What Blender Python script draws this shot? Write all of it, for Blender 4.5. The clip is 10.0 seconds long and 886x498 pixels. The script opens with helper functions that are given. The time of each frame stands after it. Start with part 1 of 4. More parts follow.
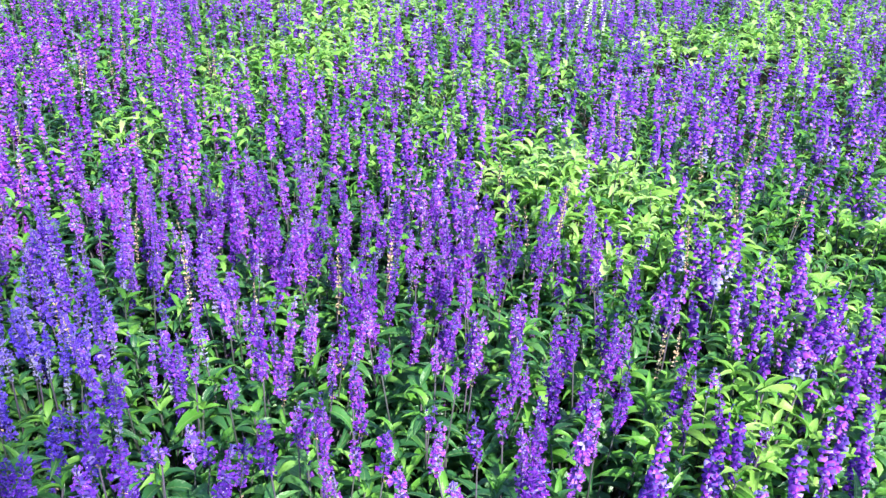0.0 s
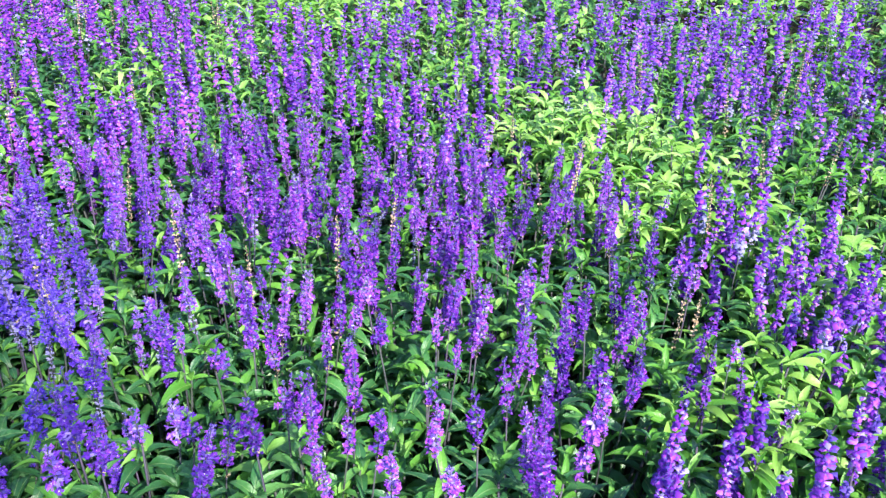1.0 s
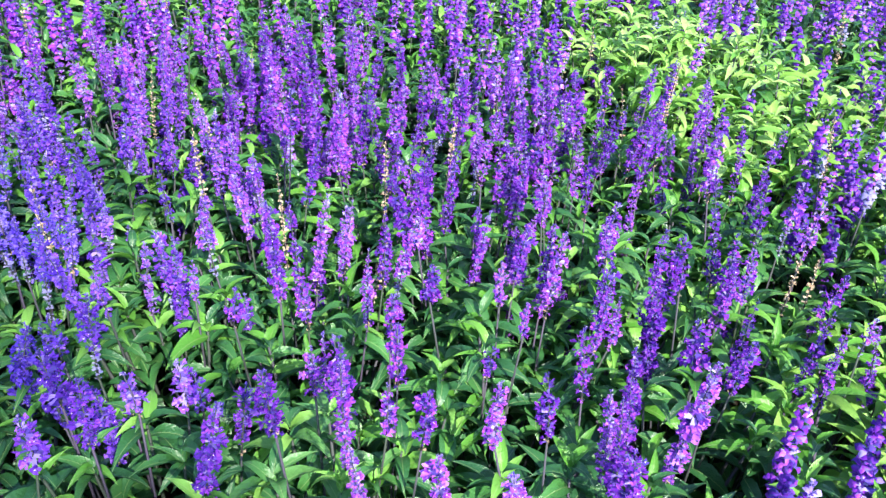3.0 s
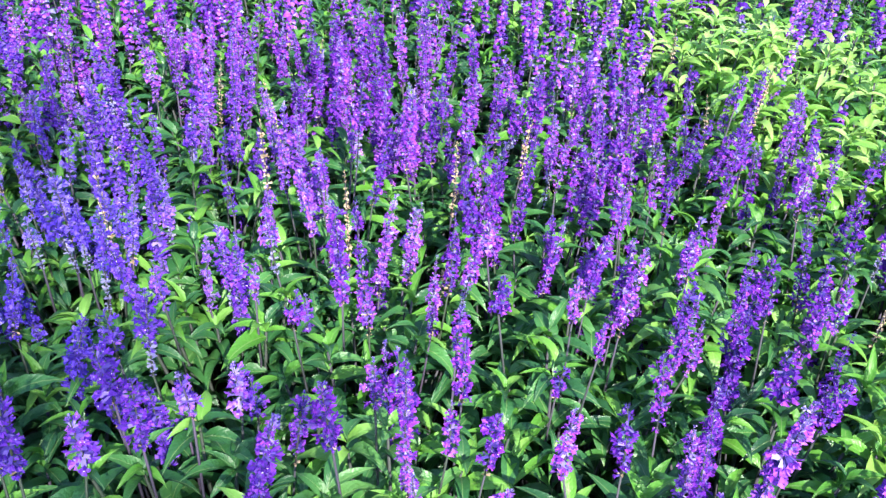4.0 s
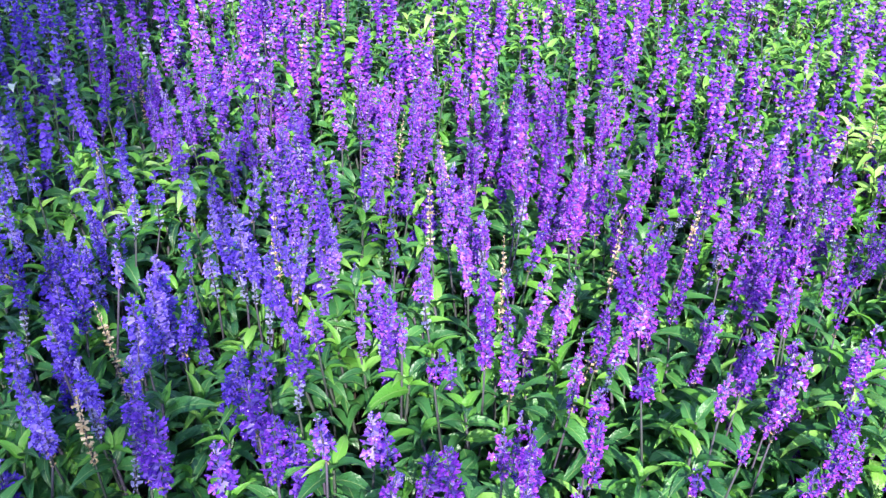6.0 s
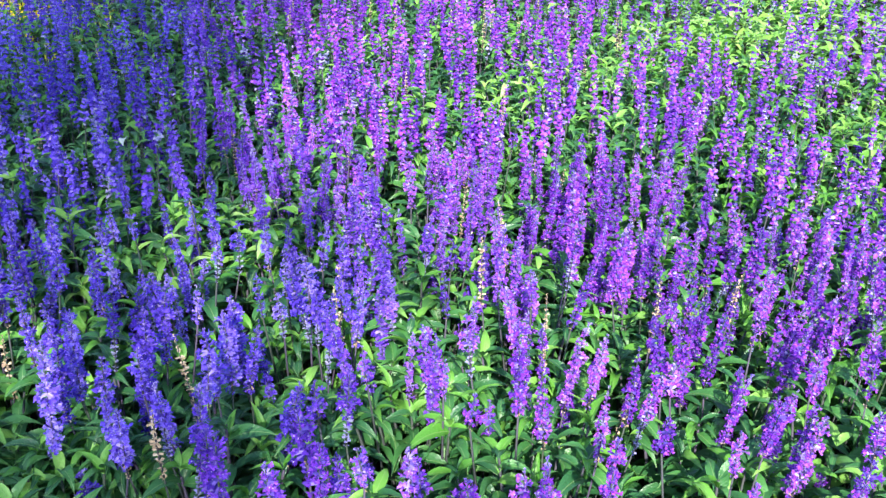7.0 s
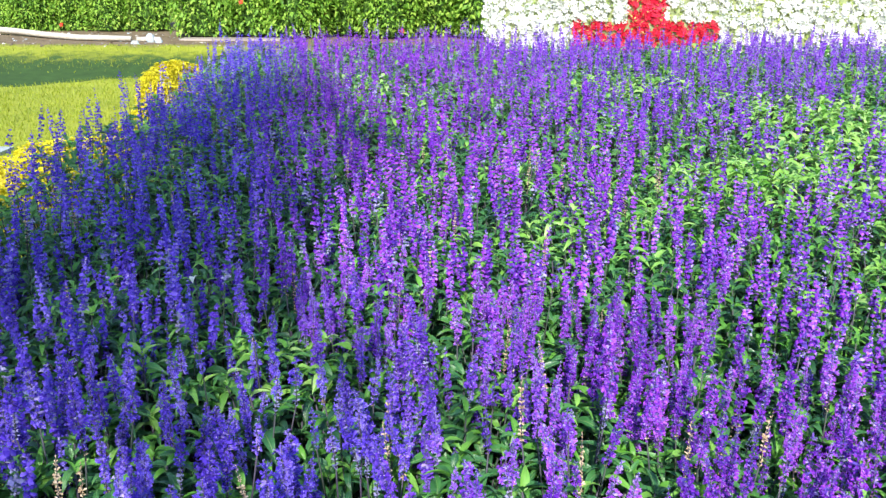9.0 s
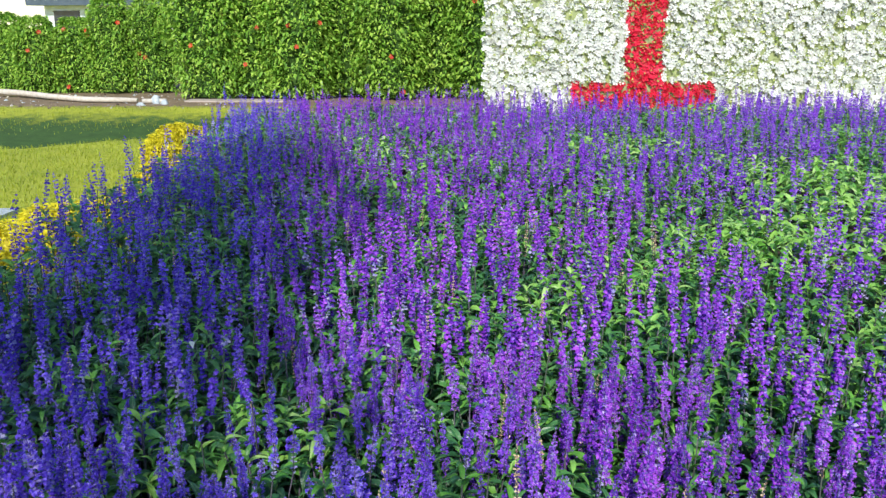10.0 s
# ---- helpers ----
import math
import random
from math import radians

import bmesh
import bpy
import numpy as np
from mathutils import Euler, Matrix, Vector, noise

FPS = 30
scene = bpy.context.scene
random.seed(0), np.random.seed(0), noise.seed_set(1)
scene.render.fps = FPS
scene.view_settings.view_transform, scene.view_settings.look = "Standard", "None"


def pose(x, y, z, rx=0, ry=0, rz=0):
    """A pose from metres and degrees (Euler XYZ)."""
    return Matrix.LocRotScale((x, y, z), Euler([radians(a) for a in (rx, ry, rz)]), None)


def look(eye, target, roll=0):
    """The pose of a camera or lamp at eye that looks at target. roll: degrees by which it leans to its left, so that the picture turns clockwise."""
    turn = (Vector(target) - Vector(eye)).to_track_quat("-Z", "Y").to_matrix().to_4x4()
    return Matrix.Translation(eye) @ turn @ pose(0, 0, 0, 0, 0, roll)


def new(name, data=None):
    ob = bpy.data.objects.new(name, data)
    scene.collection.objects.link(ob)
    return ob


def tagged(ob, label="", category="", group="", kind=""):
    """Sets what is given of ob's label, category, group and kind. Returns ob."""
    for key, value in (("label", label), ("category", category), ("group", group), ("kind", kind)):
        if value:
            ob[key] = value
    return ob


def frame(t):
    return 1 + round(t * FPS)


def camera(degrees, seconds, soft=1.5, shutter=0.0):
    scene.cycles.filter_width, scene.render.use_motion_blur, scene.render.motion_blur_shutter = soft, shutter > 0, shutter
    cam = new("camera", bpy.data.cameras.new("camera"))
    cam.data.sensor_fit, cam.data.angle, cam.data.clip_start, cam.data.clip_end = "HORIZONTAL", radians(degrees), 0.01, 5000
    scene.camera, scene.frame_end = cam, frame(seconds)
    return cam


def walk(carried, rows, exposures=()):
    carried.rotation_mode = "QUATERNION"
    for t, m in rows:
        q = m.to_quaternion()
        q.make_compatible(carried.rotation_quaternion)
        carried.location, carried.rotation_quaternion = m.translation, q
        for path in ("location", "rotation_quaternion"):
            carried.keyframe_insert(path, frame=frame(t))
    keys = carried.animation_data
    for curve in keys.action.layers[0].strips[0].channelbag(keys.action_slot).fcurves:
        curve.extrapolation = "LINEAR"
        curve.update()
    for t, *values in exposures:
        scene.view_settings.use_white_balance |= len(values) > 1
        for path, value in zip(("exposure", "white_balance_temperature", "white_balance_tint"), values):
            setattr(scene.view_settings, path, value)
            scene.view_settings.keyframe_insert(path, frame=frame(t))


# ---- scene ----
cam = camera(54.0, 10.0, soft=1.4)
PATH = [
    (0, (0.131, 0.093, 1.411), (0.041, 1.911, 0.583), 2.0),
    (0.5, (0.148, 0.152, 1.395), (0.030, 1.945, 0.518), 1.7),
    (1, (0.155, 0.198, 1.382), (0.025, 1.966, 0.455), 1.6),
    (1.5, (0.154, 0.251, 1.357), (0.022, 1.990, 0.378), 1.6),
    (2, (0.145, 0.310, 1.325), (0.004, 2.021, 0.300), 1.8),
    (2.2, (0.138, 0.339, 1.315), (-0.013, 2.038, 0.271), 2.0),
    (3.3, (0.106, 0.457, 1.271), (-0.165, 2.112, 0.181), 2.2),
    (3.5, (0.098, 0.470, 1.267), (-0.196, 2.117, 0.172), 2.4),
    (4, (0.082, 0.489, 1.262), (-0.270, 2.123, 0.163), 2.7),
    (4.5, (0.060, 0.508, 1.264), (-0.357, 2.130, 0.171), 2.9),
    (5, (0.050, 0.520, 1.267), (-0.462, 2.126, 0.189), 2.5),
    (5.5, (0.066, 0.521, 1.273), (-0.565, 2.102, 0.222), 2.0),
    (5.7, (0.081, 0.516, 1.277), (-0.599, 2.086, 0.240), 1.9),
    (6.8, (0.192, 0.460, 1.322), (-0.734, 1.974, 0.401), 1.5),
    (7, (0.211, 0.447, 1.335), (-0.753, 1.953, 0.438), 1.2),
    (7.5, (0.234, 0.417, 1.361), (-0.803, 1.915, 0.535), 0.8),
    (8, (0.255, 0.396, 1.384), (-0.831, 1.896, 0.630), 0.4),
    (8.5, (0.270, 0.381, 1.399), (-0.841, 1.893, 0.707), 0.2),
    (9, (0.281, 0.367, 1.414), (-0.844, 1.894, 0.780), 0.2),
    (9.5, (0.295, 0.358, 1.432), (-0.843, 1.899, 0.857), 0.1),
    (10, (0.306, 0.354, 1.445), (-0.845, 1.908, 0.936), -0.0),
]
walk(cam, [(t, look(eye, target, roll)) for t, eye, target, roll in PATH],
     exposures=[(0, 1.18), (5.5, 1.26), (8.1, 1.27), (8.5, 1.08), (9, 0.87), (9.5, 0.76), (10, 0.38)])

# ---- world, sun, exposure ----
SUN_AZ = (0.55, -0.835)           # ground direction towards the sun
SUN_EL = radians(37)
world = bpy.data.worlds.new("sky")
scene.world = world
world.use_nodes = True
wn = world.node_tree
sky = wn.nodes.new("ShaderNodeTexSky")
sky.sky_type = "NISHITA"
sky.sun_disc = False
sky.dust_density = 0.3
sky.ozone_density = 2.0
sky.sun_elevation = SUN_EL
sky.sun_rotation = math.atan2(SUN_AZ[0], SUN_AZ[1])
wn.links.new(sky.outputs[0], wn.nodes["Background"].inputs[0])
wn.nodes["Background"].inputs[1].default_value = 0.15
sun = new("sun", bpy.data.lights.new("sun", "SUN"))
sun.data.energy, sun.data.angle, sun.data.color = 4.1, radians(0.6), (1.0, 0.96, 0.87)
sun_dir = Vector((SUN_AZ[0] * math.cos(SUN_EL), SUN_AZ[1] * math.cos(SUN_EL), math.sin(SUN_EL))).normalized()
sun.matrix_world = look(sun_dir * 40, (0, 0, 0))

rng = np.random.default_rng(7)


# ---- materials ----
def veined(m):
    """Adds a pale midrib and side veins, as colour and fine relief, to a leaf material by its UV."""
    nt = m.node_tree
    b = nt.nodes["Principled BSDF"]
    uv = nt.nodes.new("ShaderNodeUVMap")
    sep = nt.nodes.new("ShaderNodeSeparateXYZ")
    nt.links.new(uv.outputs[0], sep.inputs[0])

    def calc(op, a, c=None):
        n = nt.nodes.new("ShaderNodeMath")
        n.operation = op
        for k, s in enumerate((a, c)):
            if s is None:
                continue
            if isinstance(s, (int, float)):
                n.inputs[k].default_value = s
            else:
                nt.links.new(s, n.inputs[k])
        return n.outputs[0]

    off = calc("ABSOLUTE", calc("SUBTRACT", sep.outputs[1], 0.5))
    rib = calc("LESS_THAN", off, 0.028)
    side = calc("POWER", calc("ABSOLUTE", calc("SINE", calc("MULTIPLY", calc("SUBTRACT", sep.outputs[0], calc("MULTIPLY", off, 0.45)), 42.0))), 6.0)
    quilt = nt.nodes.new("ShaderNodeTexNoise")
    quilt.inputs["Scale"].default_value = 260.0
    quilt.inputs["Detail"].default_value = 2
    relief = calc("ADD", calc("SUBTRACT", calc("MULTIPLY", side, -0.12), rib), calc("MULTIPLY", quilt.outputs["Fac"], 1.3))
    place = nt.nodes.new("ShaderNodeNewGeometry")
    nt.links.new(place.outputs["Position"], quilt.inputs["Vector"])
    bp = nt.nodes.new("ShaderNodeBump")
    bp.inputs["Strength"].default_value = 0.5
    bp.inputs["Distance"].default_value = 0.002
    nt.links.new(relief, bp.inputs["Height"])
    nt.links.new(bp.outputs[0], b.inputs["Normal"])
    old = b.inputs["Base Color"].links[0].from_socket
    mix = nt.nodes.new("ShaderNodeMix")
    mix.data_type = "RGBA"
    nt.links.new(calc("MULTIPLY", calc("ADD", calc("MULTIPLY", rib, 0.45), calc("MULTIPLY", side, 0.03)), 0.8), mix.inputs[0])
    nt.links.new(old, mix.inputs[6])
    mix.inputs[7].default_value = (0.42, 0.58, 0.22, 1)
    nt.links.new(mix.outputs[2], b.inputs["Base Color"])
    return m


def two_hued(m, ramp):
    """Adds a second, purpler ramp through the middle of the bed, the bluer one on both sides."""
    nt = m.node_tree
    b = nt.nodes["Principled BSDF"]
    first = b.inputs["Base Color"].links[0].from_node
    second = nt.nodes.new("ShaderNodeValToRGB")
    els = second.color_ramp.elements
    while len(els) < len(ramp):
        els.new(0.5)
    for e, (p, c) in zip(els, ramp):
        e.position = p
        e.color = (*c, 1)
    nt.links.new(first.inputs[0].links[0].from_socket, second.inputs[0])
    geo = nt.nodes.new("ShaderNodeNewGeometry")
    n1 = nt.nodes.new("ShaderNodeTexNoise")
    n1.inputs["Scale"].default_value = 4.0
    n1.inputs["Detail"].default_value = 3
    nt.links.new(geo.outputs["Position"], n1.inputs["Vector"])
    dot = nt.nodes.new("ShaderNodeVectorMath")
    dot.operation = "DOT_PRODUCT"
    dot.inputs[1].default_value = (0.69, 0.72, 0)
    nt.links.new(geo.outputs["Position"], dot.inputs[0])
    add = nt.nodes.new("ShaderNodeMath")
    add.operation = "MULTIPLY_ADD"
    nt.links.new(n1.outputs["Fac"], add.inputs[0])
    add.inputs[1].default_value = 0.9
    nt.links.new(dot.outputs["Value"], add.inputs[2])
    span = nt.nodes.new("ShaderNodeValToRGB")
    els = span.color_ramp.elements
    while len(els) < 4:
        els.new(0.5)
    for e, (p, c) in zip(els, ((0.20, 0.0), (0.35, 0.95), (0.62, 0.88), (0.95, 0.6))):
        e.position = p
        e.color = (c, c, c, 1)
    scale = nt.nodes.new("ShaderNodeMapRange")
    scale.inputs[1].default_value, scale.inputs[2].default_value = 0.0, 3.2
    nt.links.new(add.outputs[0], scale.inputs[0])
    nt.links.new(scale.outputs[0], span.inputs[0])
    pale = nt.nodes.new("ShaderNodeMapRange")      # the ramp value rises slightly further along the bed
    pale.inputs[1].default_value, pale.inputs[2].default_value = 1.9, 3.1
    pale.inputs[3].default_value, pale.inputs[4].default_value = 0.0, 0.03
    nt.links.new(add.outputs[0], pale.inputs[0])
    tone = nt.nodes.new("ShaderNodeMath")
    nt.links.new(first.inputs[0].links[0].from_socket, tone.inputs[0])
    nt.links.new(pale.outputs[0], tone.inputs[1])
    nt.links.new(tone.outputs[0], first.inputs[0])
    nt.links.new(tone.outputs[0], second.inputs[0])
    # a clump of an older, paler blue strain near the walk
    far = nt.nodes.new("ShaderNodeVectorMath")
    far.operation = "DISTANCE"
    far.inputs[1].default_value = (-0.78, 1.42, 0.55)
    nt.links.new(geo.outputs["Position"], far.inputs[0])
    clump = nt.nodes.new("ShaderNodeMapRange")
    clump.inputs[1].default_value, clump.inputs[2].default_value = 0.16, 0.62
    clump.inputs[3].default_value, clump.inputs[4].default_value = 1.0, 0.0
    nt.links.new(far.outputs["Value"], clump.inputs[0])
    lift = nt.nodes.new("ShaderNodeMath")
    lift.operation = "MULTIPLY_ADD"
    lift.inputs[1].default_value = 0.045
    nt.links.new(clump.outputs[0], lift.inputs[0])
    nt.links.new(tone.outputs[0], lift.inputs[2])
    nt.links.new(lift.outputs[0], first.inputs[0])
    share = nt.nodes.new("ShaderNodeMath")
    share.operation = "MULTIPLY_ADD"
    share.inputs[1].default_value = -0.75
    share.use_clamp = True
    nt.links.new(clump.outputs[0], share.inputs[0])
    nt.links.new(span.outputs[0], share.inputs[2])
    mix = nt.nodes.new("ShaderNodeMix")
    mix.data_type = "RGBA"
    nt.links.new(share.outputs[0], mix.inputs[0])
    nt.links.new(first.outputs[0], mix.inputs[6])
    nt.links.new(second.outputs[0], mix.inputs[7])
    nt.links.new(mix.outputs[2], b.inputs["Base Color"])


def material(name, ramp, rough=0.6, scale=30.0, island=0.0, obj=0.0, translucent=0.0, bump=0.0, spec=0.4, drift=0.0, metal=0.0, drift_scale=2.0):
    """A two-scale coloured surface: ramp colours picked by grain noise, island and object random and slow drift over the ground."""
    m = bpy.data.materials.new(name)
    m.use_nodes = True
    nt = m.node_tree
    b = nt.nodes["Principled BSDF"]
    b.inputs["Roughness"].default_value = rough
    b.inputs["Specular IOR Level"].default_value = spec
    b.inputs["Metallic"].default_value = metal
    geo = nt.nodes.new("ShaderNodeNewGeometry")
    n1 = nt.nodes.new("ShaderNodeTexNoise")
    n1.inputs["Scale"].default_value = scale
    n1.inputs["Detail"].default_value = 5
    nt.links.new(geo.outputs["Position"], n1.inputs["Vector"])
    terms = [(n1.outputs["Fac"], 1.0 if not (island or obj or drift) else 0.35)]
    if island:
        terms.append((geo.outputs["Random Per Island"], island))
    if obj:
        info = nt.nodes.new("ShaderNodeObjectInfo")
        terms.append((info.outputs["Random"], obj))
    if drift:
        n2 = nt.nodes.new("ShaderNodeTexNoise")
        n2.inputs["Scale"].default_value = drift_scale
        n2.inputs["Detail"].default_value = 3
        nt.links.new(geo.outputs["Position"], n2.inputs["Vector"])
        terms.append((n2.outputs["Fac"], drift))
    total = sum(w for _, w in terms)
    last = None
    for sock, w in terms:
        mul = nt.nodes.new("ShaderNodeMath")
        mul.operation = "MULTIPLY_ADD"
        nt.links.new(sock, mul.inputs[0])
        mul.inputs[1].default_value = w / total
        mul.inputs[2].default_value = 0.0
        if last is not None:
            nt.links.new(last, mul.inputs[2])
        last = mul.outputs[0]
    cr = nt.nodes.new("ShaderNodeValToRGB")
    els = cr.color_ramp.elements
    while len(els) < len(ramp):
        els.new(0.5)
    for e, (p, c) in zip(els, ramp):
        e.position = p
        e.color = (*c, 1)
    nt.links.new(last, cr.inputs[0])
    nt.links.new(cr.outputs[0], b.inputs["Base Color"])
    if bump:
        bp = nt.nodes.new("ShaderNodeBump")
        bp.inputs["Strength"].default_value = bump
        bp.inputs["Distance"].default_value = 0.01
        nt.links.new(n1.outputs["Fac"], bp.inputs["Height"])
        nt.links.new(bp.outputs[0], b.inputs["Normal"])
    if translucent:
        tr = nt.nodes.new("ShaderNodeBsdfTranslucent")
        nt.links.new(cr.outputs[0], tr.inputs[0])
        mix = nt.nodes.new("ShaderNodeMixShader")
        mix.inputs[0].default_value = translucent
        nt.links.new(b.outputs[0], mix.inputs[1])
        nt.links.new(tr.outputs[0], mix.inputs[2])
        nt.links.new(mix.outputs[0], nt.nodes["Material Output"].inputs[0])
    return m


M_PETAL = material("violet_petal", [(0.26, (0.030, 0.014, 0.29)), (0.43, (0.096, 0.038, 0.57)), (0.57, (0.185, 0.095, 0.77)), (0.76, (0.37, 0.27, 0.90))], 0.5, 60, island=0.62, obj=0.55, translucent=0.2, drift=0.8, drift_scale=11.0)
two_hued(M_PETAL, [(0.26, (0.058, 0.011, 0.27)), (0.43, (0.205, 0.026, 0.53)), (0.57, (0.41, 0.060, 0.68)), (0.76, (0.56, 0.20, 0.86))])
M_CALYX = material("mealy_calyx", [(0.25, (0.05, 0.03, 0.26)), (0.5, (0.13, 0.07, 0.46)), (0.75, (0.42, 0.34, 0.66))], 0.8, 80, island=0.8, obj=0.5)
M_DRY = material("dry_calyx", [(0.2, (0.38, 0.26, 0.16)), (0.6, (0.60, 0.45, 0.30)), (0.95, (0.74, 0.63, 0.48))], 0.9, 90, island=0.6)
M_FADE = material("faded_calyx", [(0.2, (0.20, 0.19, 0.46)), (0.6, (0.34, 0.32, 0.56)), (0.95, (0.46, 0.42, 0.52))], 0.9, 90, island=0.6)
M_WHITEPETAL = material("white_petal", [(0.2, (0.62, 0.66, 0.55)), (0.8, (0.85, 0.86, 0.80))], 0.6, 60, island=0.5, translucent=0.2)
M_PALECALYX = material("pale_calyx", [(0.2, (0.40, 0.46, 0.34)), (0.8, (0.66, 0.70, 0.58))], 0.8, 80, island=0.5)
M_STEM = material("grey_violet_stem", [(0.2, (0.05, 0.075, 0.045)), (0.8, (0.10, 0.075, 0.13))], 0.7, 50, obj=0.4)
M_LEAF = material("sage_leaf", [(0.22, (0.018, 0.080, 0.036)), (0.45, (0.038, 0.160, 0.050)), (0.65, (0.078, 0.26, 0.060)), (0.85, (0.18, 0.40, 0.11))], 0.36, 45, island=0.55, obj=0.55, translucent=0.22, bump=0.25, spec=0.75, drift=0.35)
M_YOUNG = material("young_sage_leaf", [(0.2, (0.075, 0.27, 0.035)), (0.5, (0.15, 0.42, 0.055)), (0.8, (0.32, 0.62, 0.13))], 0.36, 45, island=0.5, obj=0.5, translucent=0.3, bump=0.2, spec=0.55)
M_LIME = material("lime_sage_leaf", [(0.2, (0.17, 0.40, 0.055)), (0.5, (0.32, 0.59, 0.11)), (0.8, (0.50, 0.74, 0.26))], 0.38, 45, island=0.6, obj=0.4, translucent=0.3, bump=0.2, spec=0.55)
veined(M_LEAF)
veined(M_YOUNG)
veined(M_LIME)
M_GRASSGROUND = material("lawn_turf", [(0.2, (0.20, 0.25, 0.022)), (0.55, (0.34, 0.37, 0.03)), (0.85, (0.46, 0.47, 0.05))], 0.9, 18, bump=0.6, drift=0.5)
M_BLADE = material("grass_blade", [(0.15, (0.17, 0.25, 0.02)), (0.55, (0.32, 0.38, 0.03)), (0.95, (0.46, 0.50, 0.06))], 0.6, 12, island=0.6, drift=0.6, translucent=0.3)
M_YELLOW = material("golden_leaf", [(0.15, (0.48, 0.46, 0.02)), (0.5, (0.74, 0.64, 0.02)), (0.9, (0.86, 0.76, 0.06))], 0.5, 30, island=0.8, translucent=0.3)
M_HEDGE = material("hibiscus_leaf", [(0.24, (0.09, 0.22, 0.03)), (0.45, (0.22, 0.43, 0.05)), (0.64, (0.38, 0.58, 0.085)), (0.82, (0.56, 0.70, 0.17))], 0.5, 8, island=0.8, translucent=0.3, spec=0.3, drift=0.8)
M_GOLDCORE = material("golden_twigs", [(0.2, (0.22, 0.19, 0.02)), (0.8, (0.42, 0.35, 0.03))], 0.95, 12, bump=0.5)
# inner shell of the hedge shrubs; the shade between leaves is its colour
M_CORE = material("leaf_gap_shade", [(0.2, (0.018, 0.05, 0.008)), (0.8, (0.06, 0.13, 0.018))], 0.95, 25, bump=0.5)
M_RED = material("red_flower", [(0.2, (0.50, 0.008, 0.025)), (0.6, (0.74, 0.012, 0.055)), (0.95, (0.82, 0.05, 0.12))], 0.55, 20, island=0.7, translucent=0.2)
M_HIB = material("hibiscus_flower", [(0.2, (0.45, 0.02, 0.01)), (0.9, (0.72, 0.07, 0.03))], 0.5, 20, island=0.5, obj=0.4, translucent=0.2)
M_PETUNIA = material("white_petunia", [(0.1, (0.52, 0.56, 0.48)), (0.5, (0.72, 0.74, 0.71)), (0.9, (0.84, 0.84, 0.83))], 0.6, 20, island=0.6, translucent=0.15)
M_WALLLEAF = material("petunia_leaf", [(0.15, (0.16, 0.26, 0.05)), (0.55, (0.34, 0.44, 0.10)), (0.9, (0.52, 0.56, 0.16))], 0.6, 15, island=0.8, translucent=0.25)
M_PANEL = material("planted_panel", [(0.2, (0.20, 0.26, 0.10)), (0.8, (0.40, 0.44, 0.22))], 0.95, 20, bump=0.6)
M_BARK = material("bark", [(0.2, (0.08, 0.06, 0.045)), (0.8, (0.22, 0.17, 0.12))], 0.9, 18, bump=0.8)
M_LOG = material("weathered_timber", [(0.2, (0.40, 0.35, 0.28)), (0.8, (0.64, 0.59, 0.52))], 0.85, 14, bump=0.5)
M_PAVE = material("pale_paving", [(0.2, (0.30, 0.25, 0.22)), (0.8, (0.46, 0.39, 0.35))], 0.85, 12, bump=0.3, obj=0.4)
M_STONE = material("pale_stone", [(0.2, (0.28, 0.33, 0.36)), (0.8, (0.52, 0.57, 0.60))], 0.8, 22, bump=0.6)
M_BUILD = material("pale_plaster", [(0.2, (0.62, 0.66, 0.70)), (0.8, (0.74, 0.77, 0.80))], 0.8, 3, bump=0.2)
M_ROOF = material("blue_grey_metal_roof", [(0.2, (0.05, 0.07, 0.10)), (0.8, (0.10, 0.13, 0.17))], 0.45, 4)
M_GLASS = material("dark_window_glass", [(0.2, (0.02, 0.03, 0.04)), (0.8, (0.04, 0.05, 0.06))], 0.08, 3, spec=0.6)


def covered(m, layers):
    """Lays other ground colours over a material, by named point attributes broken up with noise."""
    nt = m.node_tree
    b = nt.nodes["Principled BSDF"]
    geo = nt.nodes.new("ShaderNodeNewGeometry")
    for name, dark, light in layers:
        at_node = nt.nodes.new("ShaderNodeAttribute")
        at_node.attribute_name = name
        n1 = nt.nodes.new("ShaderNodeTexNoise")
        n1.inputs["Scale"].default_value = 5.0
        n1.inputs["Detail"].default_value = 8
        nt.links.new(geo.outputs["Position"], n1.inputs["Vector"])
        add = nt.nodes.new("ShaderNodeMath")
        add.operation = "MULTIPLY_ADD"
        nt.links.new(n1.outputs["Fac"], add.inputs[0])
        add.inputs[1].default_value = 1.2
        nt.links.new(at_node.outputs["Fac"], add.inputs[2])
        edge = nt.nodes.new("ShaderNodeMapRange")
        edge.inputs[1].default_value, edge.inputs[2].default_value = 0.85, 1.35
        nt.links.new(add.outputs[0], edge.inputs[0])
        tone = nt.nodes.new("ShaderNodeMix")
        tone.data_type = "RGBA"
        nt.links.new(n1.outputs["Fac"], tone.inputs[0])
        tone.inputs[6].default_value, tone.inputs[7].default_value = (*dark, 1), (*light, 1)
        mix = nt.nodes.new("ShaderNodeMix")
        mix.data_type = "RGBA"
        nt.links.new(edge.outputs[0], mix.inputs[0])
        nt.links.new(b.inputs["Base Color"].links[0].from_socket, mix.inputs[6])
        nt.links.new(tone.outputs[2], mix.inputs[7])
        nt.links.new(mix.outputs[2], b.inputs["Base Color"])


covered(M_GRASSGROUND, (("ditch_dark", (0.012, 0.036, 0.006), (0.06, 0.13, 0.022)), ("earth", (0.06, 0.038, 0.024), (0.34, 0.25, 0.15)), ("soil", (0.02, 0.015, 0.011), (0.10, 0.07, 0.05))))


